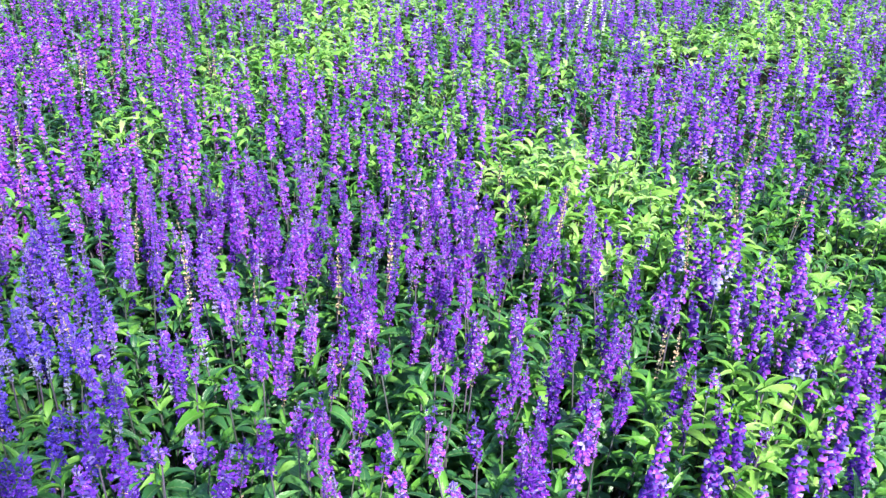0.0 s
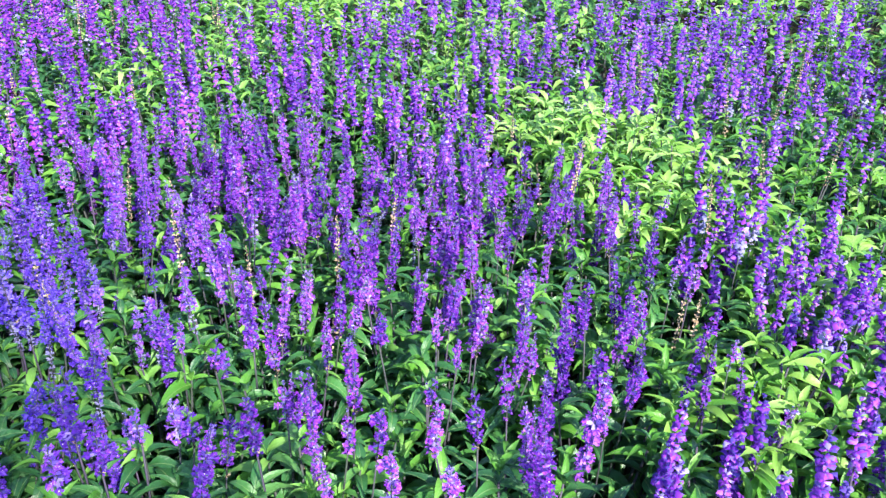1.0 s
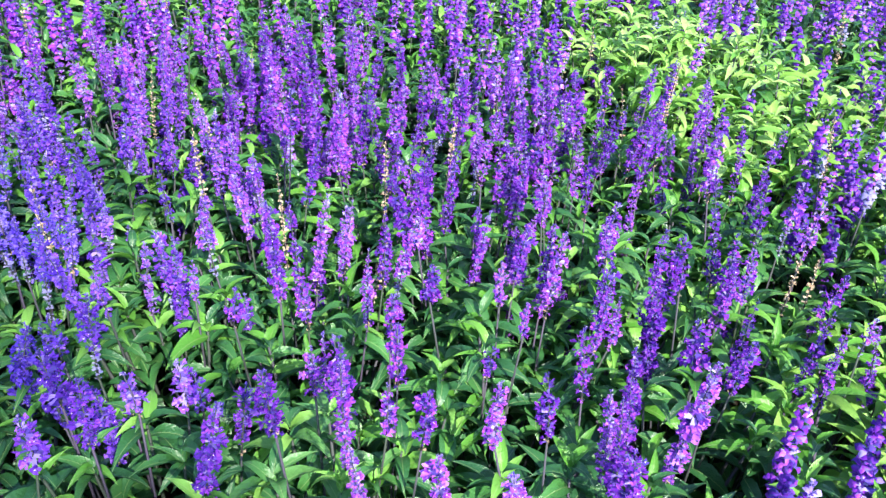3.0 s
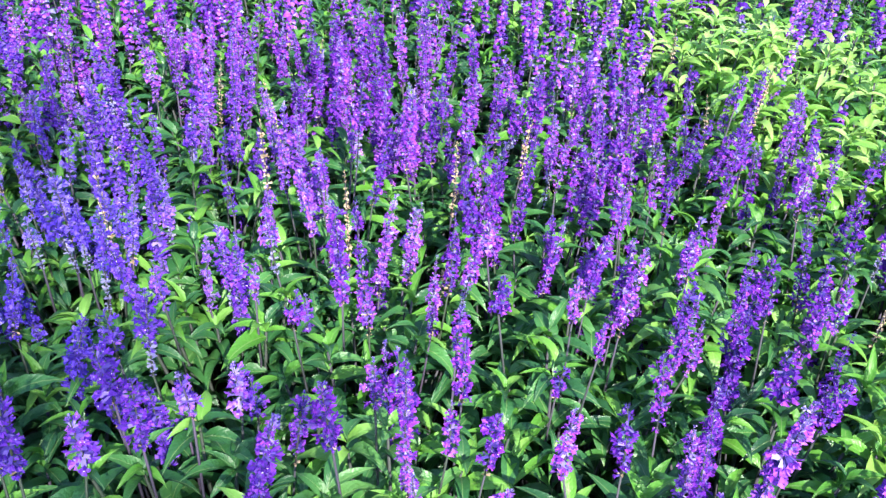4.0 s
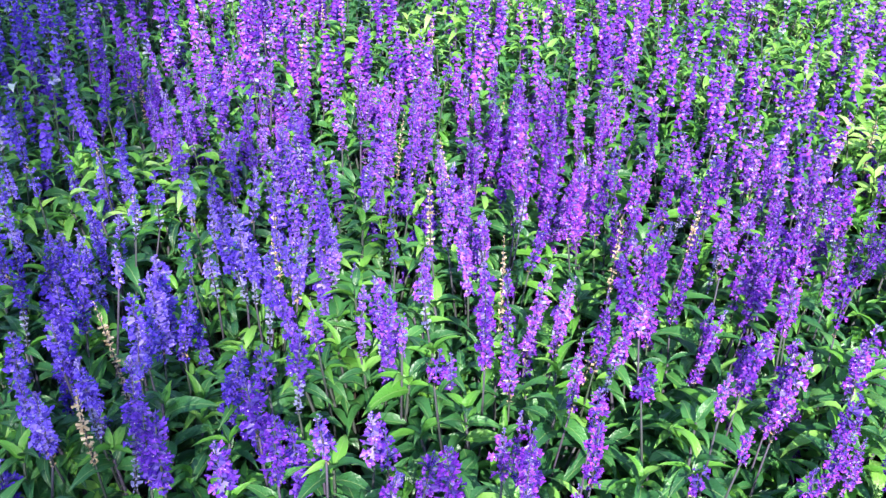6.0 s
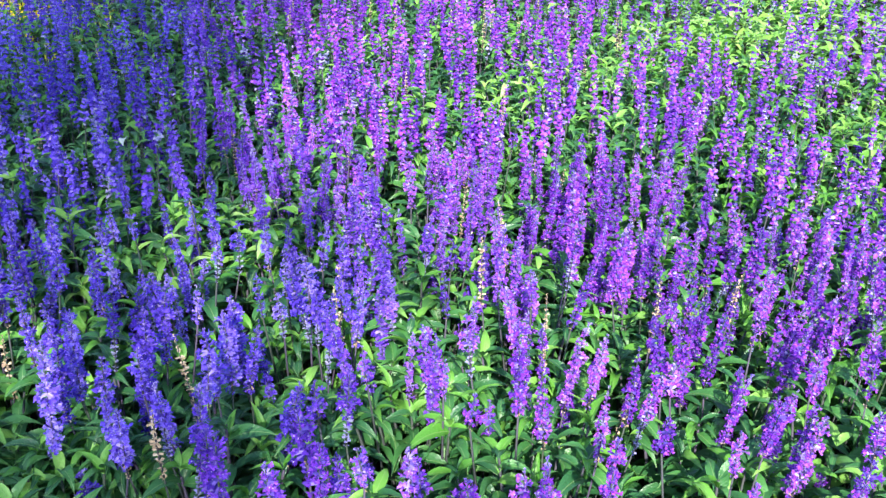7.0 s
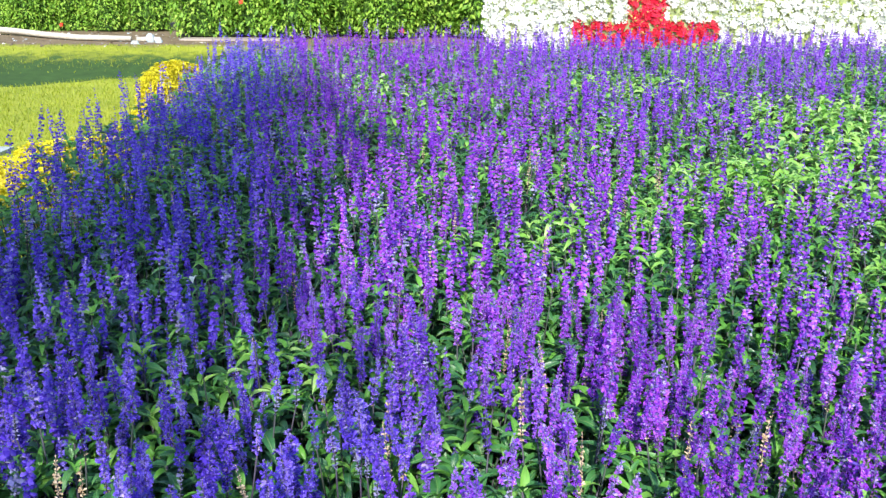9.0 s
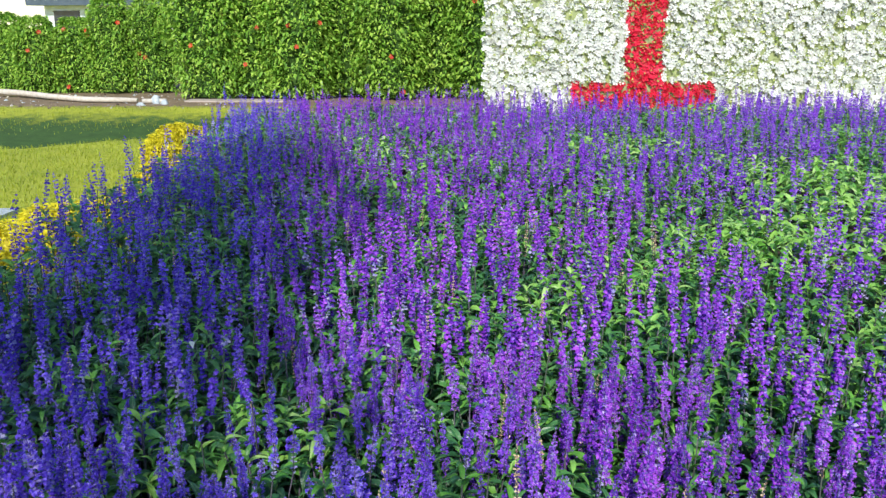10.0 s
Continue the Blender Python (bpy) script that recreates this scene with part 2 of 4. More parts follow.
# ---- mesh helpers ----
def mesh_of(name, verts, faces, mats, mat_idx=None, smooth=False):
    me = bpy.data.meshes.new(name)
    me.from_pydata(np.asarray(verts).tolist(), [], faces if isinstance(faces, list) else faces.tolist())
    for m in mats:
        me.materials.append(m)
    if mat_idx is not None:
        me.polygons.foreach_set("material_index", np.asarray(mat_idx, dtype=np.int32))
    if smooth:
        me.polygons.foreach_set("use_smooth", np.ones(len(me.polygons), dtype=bool))
    me.update()
    return me


def tri_mesh(name, verts, tris, mats, mat_idx=None, smooth=False, uv=None):
    """A large triangle mesh straight from arrays."""
    verts = np.asarray(verts, dtype=np.float32)
    tris = np.asarray(tris, dtype=np.int32)
    me = bpy.data.meshes.new(name)
    me.vertices.add(len(verts))
    me.vertices.foreach_set("co", verts.ravel())
    me.loops.add(len(tris) * 3)
    me.loops.foreach_set("vertex_index", tris.ravel())
    me.polygons.add(len(tris))
    me.polygons.foreach_set("loop_start", np.arange(0, len(tris) * 3, 3, dtype=np.int32))
    for m in mats:
        me.materials.append(m)
    if mat_idx is not None:
        me.polygons.foreach_set("material_index", np.asarray(mat_idx, dtype=np.int32))
    if smooth:
        me.polygons.foreach_set("use_smooth", np.ones(len(tris), dtype=bool))
    if uv is not None:
        me.uv_layers.new(name="UVMap").data.foreach_set("uv", np.asarray(uv, dtype=np.float32)[tris.ravel()].ravel())
    me.update(calc_edges=True)
    me.validate()
    return me


def child(name, me, parent, m=None, label=""):
    ob = new(name, me)
    ob.parent = parent
    if m is not None:
        ob.matrix_basis = m
    if label:
        ob["label"] = label
    return ob


def thing(name, label, category, loc=(0, 0, 0), group="", kind="", data=None):
    ob = new(name, data)
    ob.location = loc
    return tagged(ob, label, category, group, kind)


def frames_to_rot(yaw, up, roll):
    """Rotation matrices whose x axis points by yaw and up (radians), rolled about it. Arrays in, (n, 3, 3) out."""
    cy, sy, cu, su = np.cos(yaw), np.sin(yaw), np.cos(up), np.sin(up)
    x = np.stack([cy * cu, sy * cu, su], -1)
    y = np.stack([-sy, cy, np.zeros_like(cy)], -1)
    z = np.cross(x, y)
    c, s = np.cos(roll)[:, None], np.sin(roll)[:, None]
    return np.stack([x, y * c + z * s, z * c - y * s], -1)


def scatter(tv, tf, rot, scale, pos):
    """Copies of a triangle template, joined: its vertices turned, scaled and moved."""
    n, k = len(pos), len(tv)
    v = np.einsum("nij,kj->nki", rot, tv) * np.asarray(scale).reshape(n, -1)[:, :1, None] + pos[:, None, :]
    f = tf[None] + (np.arange(n) * k)[:, None, None]
    return v.reshape(-1, 3), f.reshape(-1, 3)


class Pile:
    """Collects triangles with material indices."""

    def __init__(self):
        self.v, self.f, self.m, self.n, self.uv = [], [], [], 0, []

    def add(self, v, f, m, uv=None):
        self.v.append(v)
        self.uv.append(np.zeros((len(v), 2)) if uv is None else np.tile(uv, (len(v) // len(uv), 1)))
        self.f.append(np.asarray(f) + self.n)
        self.m.append(np.broadcast_to(np.asarray(m, dtype=np.int32), (len(f),)))
        self.n += len(v)

    def mesh(self, name, mats, smooth=False):
        return tri_mesh(name, np.concatenate(self.v), np.concatenate(self.f), mats, np.concatenate(self.m), smooth, np.concatenate(self.uv))


def leaf_template(length, width, droop, fold, stations, curl=0.0):
    """A lance-shaped leaf along x: a folded midrib, edges that roll under and wave, and a drooping tip."""
    v = [(0, 0, 0)]
    f = []
    ts = np.linspace(0, 1, stations + 2)[1:]
    x = z = last = 0.0
    for k, t in enumerate(ts):
        bend = -1.7 * droop * ((t + last) / 2) ** 1.2
        x += length * (t - last) * math.cos(bend)
        z += length * (t - last) * math.sin(bend)
        last = t
        if k == stations:
            break
        w = width * 0.5 * math.sin(math.pi * t ** 0.74) * (1.06 - 0.30 * t ** 3)
        s = curl * math.sin(t * 9 + droop * 20)
        v += [(x, -w, z + fold * w + s * width), (x, 0, z), (x, w, z + fold * w - s * width)]
    v.append((x, 0, z))
    f += [(0, 1, 2), (0, 2, 3)]
    for i in range(stations - 1):
        a = 1 + 3 * i
        f += [(a, a + 3, a + 4), (a, a + 4, a + 1), (a + 1, a + 4, a + 5), (a + 1, a + 5, a + 2)]
    a = 1 + 3 * (stations - 1)
    e = len(v) - 1
    f += [(a, e, a + 1), (a + 1, e, a + 2)]
    return np.array(v, dtype=float), np.array(f)


def leaf_uv(v, width):
    """u along the leaf, v across it with 0.5 on the midrib."""
    return np.stack([v[:, 0], 0.5 + v[:, 1] / width], -1)


def tube(points, radii, sides=6):
    """A tapered tube along points."""
    pts = [Vector(p) for p in points]
    v, f = [], []
    for i, p in enumerate(pts):
        d = (pts[min(i + 1, len(pts) - 1)] - pts[max(i - 1, 0)]).normalized()
        a = d.orthogonal().normalized()
        b = d.cross(a)
        for k in range(sides):
            t = 2 * math.pi * k / sides
            v.append(tuple(p + (a * math.cos(t) + b * math.sin(t)) * radii[i]))
    for i in range(len(pts) - 1):
        for k in range(sides):
            q = [i * sides + k, i * sides + (k + 1) % sides, (i + 1) * sides + (k + 1) % sides, (i + 1) * sides + k]
            f += [(q[0], q[1], q[2]), (q[0], q[2], q[3])]
    n = len(pts) - 1
    f += [(0, k + 1, k) for k in range(1, sides - 1)] + [(n * sides, n * sides + k, n * sides + k + 1) for k in range(1, sides - 1)]
    return np.array(v), np.array(f)


def box(x0, x1, y0, y1, z0, z1):
    v = np.array([(x, y, z) for z in (z0, z1) for y in (y0, y1) for x in (x0, x1)], dtype=float)
    f = [(0, 2, 3, 1), (4, 5, 7, 6), (0, 1, 5, 4), (2, 6, 7, 3), (0, 4, 6, 2), (1, 3, 7, 5)]
    return v, f


# ---- flower spike ----
FLORET_V = np.array([(0, -.0013, 0), (0, .0013, 0), (.0072, -.0015, 0), (.0072, .0015, .0006),
                     (.0066, 0, -.0004), (.0098, -.0036, .0002), (.0108, -.0017, -.0024), (.0112, -.0009, -.0040), (.0126, .0008, -.0031), (.0109, .0019, -.0020), (.0098, .0034, -.0004),
                     (.0064, 0, .0010), (.0102, -.0013, .0022), (.0119, .0003, .0042), (.0100, .0015, .0026),
                     (.0092, 0, .0003), (.0104, -.0007, -.0006), (.0104, .0007, -.0006)])
FLORET_V[4:15, 1] *= 1.12
FLORET_F = np.array([(0, 2, 3), (0, 3, 1), (4, 5, 6), (4, 7, 8), (4, 6, 7), (4, 9, 10), (11, 12, 13), (11, 13, 14), (15, 16, 17)])
FLORET_M = np.array([1] * 2 + [0] * 6 + [4])
MID_V = np.array([(0, -.0022, 0), (0, .0022, 0), (.0100, -.0038, -.0008), (.0100, .0038, -.0008), (.0126, 0, -.0046), (.0110, 0, .0040)])
MID_F = np.array([(0, 2, 5), (0, 5, 1), (1, 5, 3), (2, 4, 3), (2, 3, 5)])
MID_M = np.array([1, 0, 0, 0, 0])
FAR_V = np.array([(0, -.003, 0), (0, .003, 0), (.0135, -.0055, -.003), (.0135, .0055, -.003), (.0120, 0, .0050)])
FAR_F = np.array([(0, 2, 4), (1, 4, 3), (2, 3, 4)])
FAR_M = np.array([0, 0, 0])


def spike_arrays(length, fat, dry, detail, r, form=0):
    """A flower spike of whorls of florets round a stem, upright, foot at the origin. dry: the share, from below, that has faded.
    form: 0 blunt and full, 1 drawn out to a point, 2 gappy and uneven."""
    tv, tf, tm = ((FLORET_V, FLORET_F, FLORET_M), (MID_V, MID_F, MID_M), (FAR_V, FAR_F, FAR_M))[detail]
    step = (0.0092, 0.0115, 0.0135)[detail] * r.uniform(0.92, 1.12)
    per = (15, 10, 5)[detail]
    whorls = max(4, int(length / step))
    bend = r.normal(0, 0.045, 2)
    pos, yaw, up, sc, fade, bud = [], [], [], [], [], []
    for w in range(whorls):
        t = w / (whorls - 1)
        if form == 1:
            size = 1 - 0.66 * max(0.0, (t - 0.35) / 0.65) ** 1.25
        else:
            size = 1 - 0.55 * max(0.0, (t - 0.78) / 0.22) ** 1.7
        size *= fat * (0.74 + 0.26 * min(1, t * 5)) * r.uniform(0.78, 1.14)
        k = max(4, int(per * (1 - 0.35 * max(0, (t - 0.7) / 0.3)) + r.integers(-1, 2)))
        if form == 2:
            size *= r.uniform(0.72, 1.15)
            if r.random() < 0.22 and t < 0.85:
                k //= 3
        elif t < 0.4 and r.random() < 0.15:
            k //= 2
        a0 = r.uniform(0, 6.28)
        tufts = 6.283 * (np.arange(5) + r.uniform(-0.3, 0.3, 5)) / 5
        reach = r.uniform(0.52, 1.36, 5)
        drop = r.uniform(-0.22, 0.22, 5) * step
        z0 = length * t * 0.97 + r.uniform(-0.14, 0.14) * step
        for i in range(k):
            q = i % 5
            yaw.append(a0 + tufts[q] + r.normal(0, 0.34))
            up.append(r.uniform(-0.3, 0.5) + 0.9 * max(0, (t - 0.72) / 0.28))
            sc.append(size * reach[q] * r.uniform(0.78, 1.12))
            z = z0 + drop[q] + r.uniform(-0.14, 0.14) * step
            pos.append((bend[0] * z * z / length, bend[1] * z * z / length, z))
            fade.append(t + r.uniform(-0.12, 0.12) < dry)
            bud.append(t + r.uniform(-0.05, 0.05) > 0.93)
    n = len(pos)
    yaw, up, sc, fade, bud = (np.array(q) for q in (yaw, up, sc, fade, bud))
    sc = np.where(fade, sc * 0.86, sc)
    rot = frames_to_rot(yaw, up, r.uniform(-1.0, 1.0, n))
    v, f = scatter(tv, tf, rot, sc, np.array(pos))
    m = np.tile(tm, n).reshape(n, -1)
    m = np.where(fade[:, None], 2, np.where(bud[:, None] & (m == 0), 1, m))
    if detail == 0:
        keep = ~((fade[:, None] & (np.arange(9)[None] >= 2)) | ((r.random(n) < 0.84)[:, None] & (np.arange(9)[None] == 8)))
        f = f.reshape(n, 9, 3)[keep]
        m = m[keep]
    return v, f, m.ravel(), bend


def spike_mesh(name, length, fat, dry, detail, r, petal=None, faded=None, form=0):
    v, f, m, bend = spike_arrays(length, fat, dry, detail, r, form)
    sv, sf = tube([(bend[0] * z * z / length, bend[1] * z * z / length, z) for z in (-0.002, length * 0.33, length * 0.66, length * 0.96)], [0.0015, 0.0013, 0.0010, 0.0005], 4)
    p = Pile()
    p.add(v, f, m)
    p.add(sv, sf, 3)
    return p.mesh(name, [petal or M_PETAL, M_PALECALYX if petal else M_CALYX, faded or M_DRY, M_STEM, M_WHITEPETAL])


SPIKE_LENGTHS = (0.07, 0.10, 0.13, 0.16, 0.19, 0.22)
SPIKES = {}
for i, L in enumerate(SPIKE_LENGTHS):
    for j in range(5):
        SPIKES[("violet", i, j)] = spike_mesh("flower_spike", L, (1.02, 0.86, 0.98, 1.14, 0.80)[j], (0.0, 0.08, 0.12, 0.0, 0.05)[j], 0, rng, form=(0, 1, 2, 0, 2)[j])
    SPIKES[("fading", i, 0)] = spike_mesh("fading_spike", L, 1.0, 0.45, 0, rng, None, M_FADE)
    SPIKES[("dry", i, 0)] = spike_mesh("dry_spike", L, 0.9, 1.3, 0, rng)
    SPIKES[("white", i, 0)] = spike_mesh("white_spike", L, 1.0, 0.0, 0, rng, M_WHITEPETAL)
MID_SPIKES = [(L, [spike_arrays(L, 0.94 + 0.08 * j, (0.0, 0.0, 0.4)[j], 1, rng, j) for j in range(3)]) for L in SPIKE_LENGTHS]
FAR_SPIKES = [(L, [spike_arrays(L, 0.92, (0.0, 0.0, 0.4)[j], 2, rng, j) for j in range(3)]) for L in SPIKE_LENGTHS]
MID_MESHES, BACK_MESHES = {}, {}
for i, (L, variants) in enumerate(FAR_SPIKES):
    for j, (v, f, m, _) in enumerate(variants):
        BACK_MESHES[(i, j)] = tri_mesh("flower_spike", v, f, [M_PETAL, M_CALYX, M_FADE], m)
for i, (L, variants) in enumerate(MID_SPIKES):
    for j, (v, f, m, _) in enumerate(variants):
        MID_MESHES[(i, j)] = tri_mesh("flower_spike", v, f, [M_PETAL, M_CALYX, M_FADE], m)

LEAF_FORMS = ((0.27, 0.75, 0.60, 0.08), (0.23, 1.05, 0.80, 0.11), (0.30, 0.90, 0.55, 0.09), (0.21, 0.60, 0.95, 0.08), (0.26, 1.30, 0.65, 0.10), (0.22, 0.95, 0.90, 0.12))
LEAVES = [leaf_template(1, w, d, fold, 5, c) for w, d, fold, c in LEAF_FORMS]
LEAF_UV = [leaf_uv(v, form[0]) for (v, _), form in zip(LEAVES, LEAF_FORMS)]
LOW_FORMS = ((0.27, 0.8), (0.23, 1.15), (0.29, 0.95))
LEAVES_LOW = [leaf_template(1, w, d, 0.55, 3) for w, d in LOW_FORMS]
LOW_UV = [leaf_uv(v, form[0]) for (v, _), form in zip(LEAVES_LOW, LOW_FORMS)]
FAR_LEAF = leaf_template(1, 0.34, 0.9, 0.4, 2)
LEAF_MESHES = [tri_mesh("leaf", v, f, [M_LEAF], None, True, uv) for (v, f), uv in zip(LEAVES, LEAF_UV)]
BLEACHED_MESH = tri_mesh("bleached_leaf", LEAVES[2][0], LEAVES[2][1], [M_WHITEPETAL], None, True)
YOUNG_MESHES = [tri_mesh("young_leaf", v, f, [M_YOUNG], None, True, uv) for (v, f), uv in zip(LEAVES, LEAF_UV)]
LIME_MESHES = [tri_mesh("lime_leaf", v, f, [M_LIME], None, True, uv) for (v, f), uv in zip(LEAVES, LEAF_UV)]

# ---- the bed: outline, mound, and how the plants stand ----
BED = [(-2.0, 0.35), (-2.6, 1.5), (-3.26, 2.14), (-3.68, 2.69), (-3.99, 3.3), (-4.82, 4.38), (-5.78, 5.28), (-6.15, 6.05), (-5.6, 6.95), (-4.4, 7.65), (-3.0, 8.55), (-1.6, 9.75), (1.1, 10.85), (5.2, 10.6), (3.4, 5.6), (1.9, 2.2), (1.25, 0.35)]


def inside(x, y, poly=BED):
    hit = False
    for (x0, y0), (x1, y1) in zip(poly, poly[1:] + poly[:1]):
        if (y0 > y) != (y1 > y) and x < (x1 - x0) * (y - y0) / (y1 - y0) + x0:
            hit = not hit
    return hit


def mound(x, y):
    """The soil of the bed rises a little away from the walk."""
    d = max(0.0, y - 0.5 - 0.35 * x)
    return 0.19 * (1 - math.exp(-d / 3.4)) + 0.005


GREEN = [(0.64, 1.45, .24, .9), (0.95, 1.75, .22, .6), (-1.0, 2.7, .2, .7), (0.1, 3.7, .3, .8), (-1.2, 1.5, .2, .6), (0.36, 2.5, .36, 1), (0.57, 2.3, .36, 1), (0.60, 1.55, .15, .7), (0.09, 2.95, .2, .7), (-.68, 3.75, .35, .8), (-.40, 4.7, .5, .8), (1.35, 4.5, .6, .9),
         (-.87, 3.1, .22, .6), (1.13, 2.4, .2, .9), (-.70, 3.95, .4, .9), (-.88, 5.5, .55, .9), (-2.2, 5.9, .5, .8), (-3.6, 4.8, .35, .7), (-2.6, 8.0, .35, .9),
         (0.5, 6.3, .7, .45), (2.0, 5.5, .6, .8), (-1.0, 7.2, .5, .4), (2.4, 7.0, .9, .6)]


def bare(x, y):
    """How far a leafy patch crowds out the flowers, 0 to 1."""
    return max([0.0] + [k * min(0.88, max(0.0, 1.5 - 1.4 * ((x - a) ** 2 + (y - b) ** 2) / (r * r))) for a, b, r, k in GREEN])


TIPS_FRONT = [
    (-0.8, 1, 0.67, 0.2), (-0.48, 1.01, 0.65, 0.11), (-0.21, 1.05, 0.66, 0.17), (-0.86, 1.08, 0.66, 0.15), (-1.08, 1.09, 0.74, 0.2), (-0.68, 1.1, 0.58, 0.15),
    (-0.17, 1.1, 0.67, 0.1), (-0.09, 1.1, 0.71, 0.19), (0.23, 1.1, 0.63, 0.12), (-0.77, 1.13, 0.6, 0.15), (-0.09, 1.13, 0.7, 0.12), (0.01, 1.13, 0.64, 0.1),
    (0.14, 1.14, 0.68, 0.11), (-0.47, 1.15, 0.59, 0.11), (-0.41, 1.16, 0.55, 0.13), (0.08, 1.16, 0.64, 0.09), (-0.28, 1.17, 0.59, 0.07), (-0.22, 1.17, 0.58, 0.1),
    (-0.38, 1.18, 0.56, 0.08), (-0.31, 1.19, 0.58, 0.07), (-0.05, 1.19, 0.59, 0.08), (-0.05, 1.24, 0.64, 0.085), (0.33, 1.26, 0.6, 0.09), (-1.07, 1.27, 0.59, 0.15),
]
TIPS_SECOND = [
    (-0.54, 1.27, 0.55, 0.09), (-0.69, 1.3, 0.58, 0.16), (-0.54, 1.3, 0.67, 0.16), (0.1, 1.3, 0.65, 0.06), (0.18, 1.3, 0.62, 0.1), (-1.4, 1.32, 0.64, 0.15),
    (0.06, 1.32, 0.56, 0.06), (-1.45, 1.33, 0.69, 0.15), (-0.51, 1.35, 0.57, 0.07), (-0.24, 1.35, 0.73, 0.16), (-0.95, 1.37, 0.64, 0.15), (-0.38, 1.37, 0.64, 0.19),
    (-0.03, 1.37, 0.64, 0.06), (0.06, 1.37, 0.66, 0.07), (0.32, 1.37, 0.6, 0.08), (-0.77, 1.38, 0.62, 0.09), (-0.44, 1.38, 0.62, 0.12), (-0.3, 1.38, 0.55, 0.08),
    (-0.12, 1.38, 0.65, 0.13), (-0.24, 1.41, 0.7, 0.22), (-0.61, 1.42, 0.65, 0.12), (-1.04, 1.44, 0.6, 0.15), (0.4, 1.44, 0.6, 0.16), (0.2, 1.46, 0.62, 0.1),
]
TIPS_THIRD = [
    (0.5, 1.46, 0.47, 0.06), (0.14, 1.47, 0.65, 0.14), (-0.74, 1.48, 0.63, 0.2), (-0.17, 1.49, 0.66, 0.13), (0.31, 1.49, 0.62, 0.06), (0.27, 1.5, 0.66, 0.16),
    (-1.67, 1.56, 0.64, 0.15), (0.02, 1.56, 0.62, 0.15), (-0.24, 1.6, 0.73, 0.16), (0.01, 1.6, 0.61, 0.12), (0.11, 1.61, 0.65, 0.06), (-2.05, 1.62, 0.63, 0.15),
    (-0.43, 1.64, 0.71, 0.15), (0.7, 1.65, 0.6, 0.15), (0.01, 1.69, 0.75, 0.15), (0.86, 1.7, 0.63, 0.15), (-0.48, 1.71, 0.7, 0.15), (-0.25, 1.73, 0.72, 0.15),
    (0.08, 1.73, 0.63, 0.13), (-1.26, 1.74, 0.72, 0.15), (-0.72, 1.74, 0.62, 0.15), (-0.65, 1.8, 0.67, 0.15), (0.82, 1.82, 0.67, 0.2), (-0.17, 1.85, 0.7, 0.15),
]
TIPS_FOURTH = [
    (0.23, 1.85, 0.68, 0.15), (0.66, 1.86, 0.65, 0.15), (-0.14, 1.88, 0.71, 0.15), (0.83, 1.89, 0.67, 0.15), (-0.45, 1.9, 0.64, 0.15), (0.4, 1.9, 0.66, 0.15),
    (0.45, 1.92, 0.65, 0.15), (-0.84, 1.95, 0.68, 0.15), (0.21, 1.95, 0.65, 0.15), (-1.5, 1.99, 0.72, 0.15), (0.39, 1.99, 0.7, 0.15), (-0.24, 2.01, 0.74, 0.15),
    (0.75, 2.02, 0.62, 0.15), (-0.31, 2.07, 0.7, 0.15), (-0.62, 2.08, 0.66, 0.15), (-0.59, 2.08, 0.67, 0.15), (-0.39, 2.13, 0.7, 0.15), (0.67, 2.14, 0.64, 0.15),
    (-1.92, 2.15, 0.69, 0.15), (0.33, 2.15, 0.67, 0.15), (-1.4, 2.16, 0.75, 0.15), (-0.47, 2.17, 0.71, 0.15), (-0.09, 2.17, 0.61, 0.15), (0.05, 2.22, 0.63, 0.15),
]
TIPS_BACK = [
    (0.63, 2.23, 0.69, 0.15), (-0.56, 2.26, 0.67, 0.15), (0.78, 2.29, 0.66, 0.15), (-0.81, 2.3, 0.63, 0.15), (0.39, 2.31, 0.67, 0.15), (-1.56, 2.34, 0.73, 0.15),
    (-0.52, 2.37, 0.62, 0.15), (-0.17, 2.42, 0.67, 0.15), (-0.4, 2.43, 0.67, 0.15), (-1.18, 2.49, 0.74, 0.15), (0.18, 2.49, 0.59, 0.15), (-1.02, 2.52, 0.64, 0.15),
    (-1.52, 2.53, 0.69, 0.15), (-0.25, 2.58, 0.59, 0.15), (-1.1, 2.64, 0.67, 0.15), (-0.68, 2.75, 0.71, 0.15), (-2.2, 2.81, 0.78, 0.15), (-1.18, 2.93, 0.68, 0.15),
    (-1.73, 3.03, 0.74, 0.15), (-0.6, 3.06, 0.77, 0.15),
]
TIPS_MIDDLE = [
    (-0.65, 1.0, 0.63, 0.14), (-0.51, 1.03, 0.63, 0.1), (-0.41, 1.03, 0.62, 0.07), (-0.86, 1.04, 0.63, 0.15), (-0.76, 1.06, 0.63, 0.09), (-0.38, 1.09, 0.63, 0.1),
    (-0.73, 1.1, 0.63, 0.07), (-0.91, 1.11, 0.64, 0.17), (-0.33, 1.11, 0.63, 0.07), (-0.44, 1.12, 0.63, 0.08), (-0.62, 1.13, 0.63, 0.07), (-0.47, 1.19, 0.63, 0.07),
    (-0.14, 1.19, 0.63, 0.07), (-1.07, 1.21, 0.64, 0.07), (-0.12, 1.21, 0.63, 0.07), (-0.98, 1.22, 0.64, 0.09), (-0.64, 1.25, 0.64, 0.14), (-0.79, 1.27, 0.64, 0.07),
    (-0.46, 1.28, 0.64, 0.07), (-0.27, 1.29, 0.63, 0.07), (-0.34, 1.32, 0.64, 0.07), (-1.1, 1.39, 0.65, 0.07), (-0.7, 1.43, 0.65, 0.11), (-0.58, 1.44, 0.64, 0.14),
]
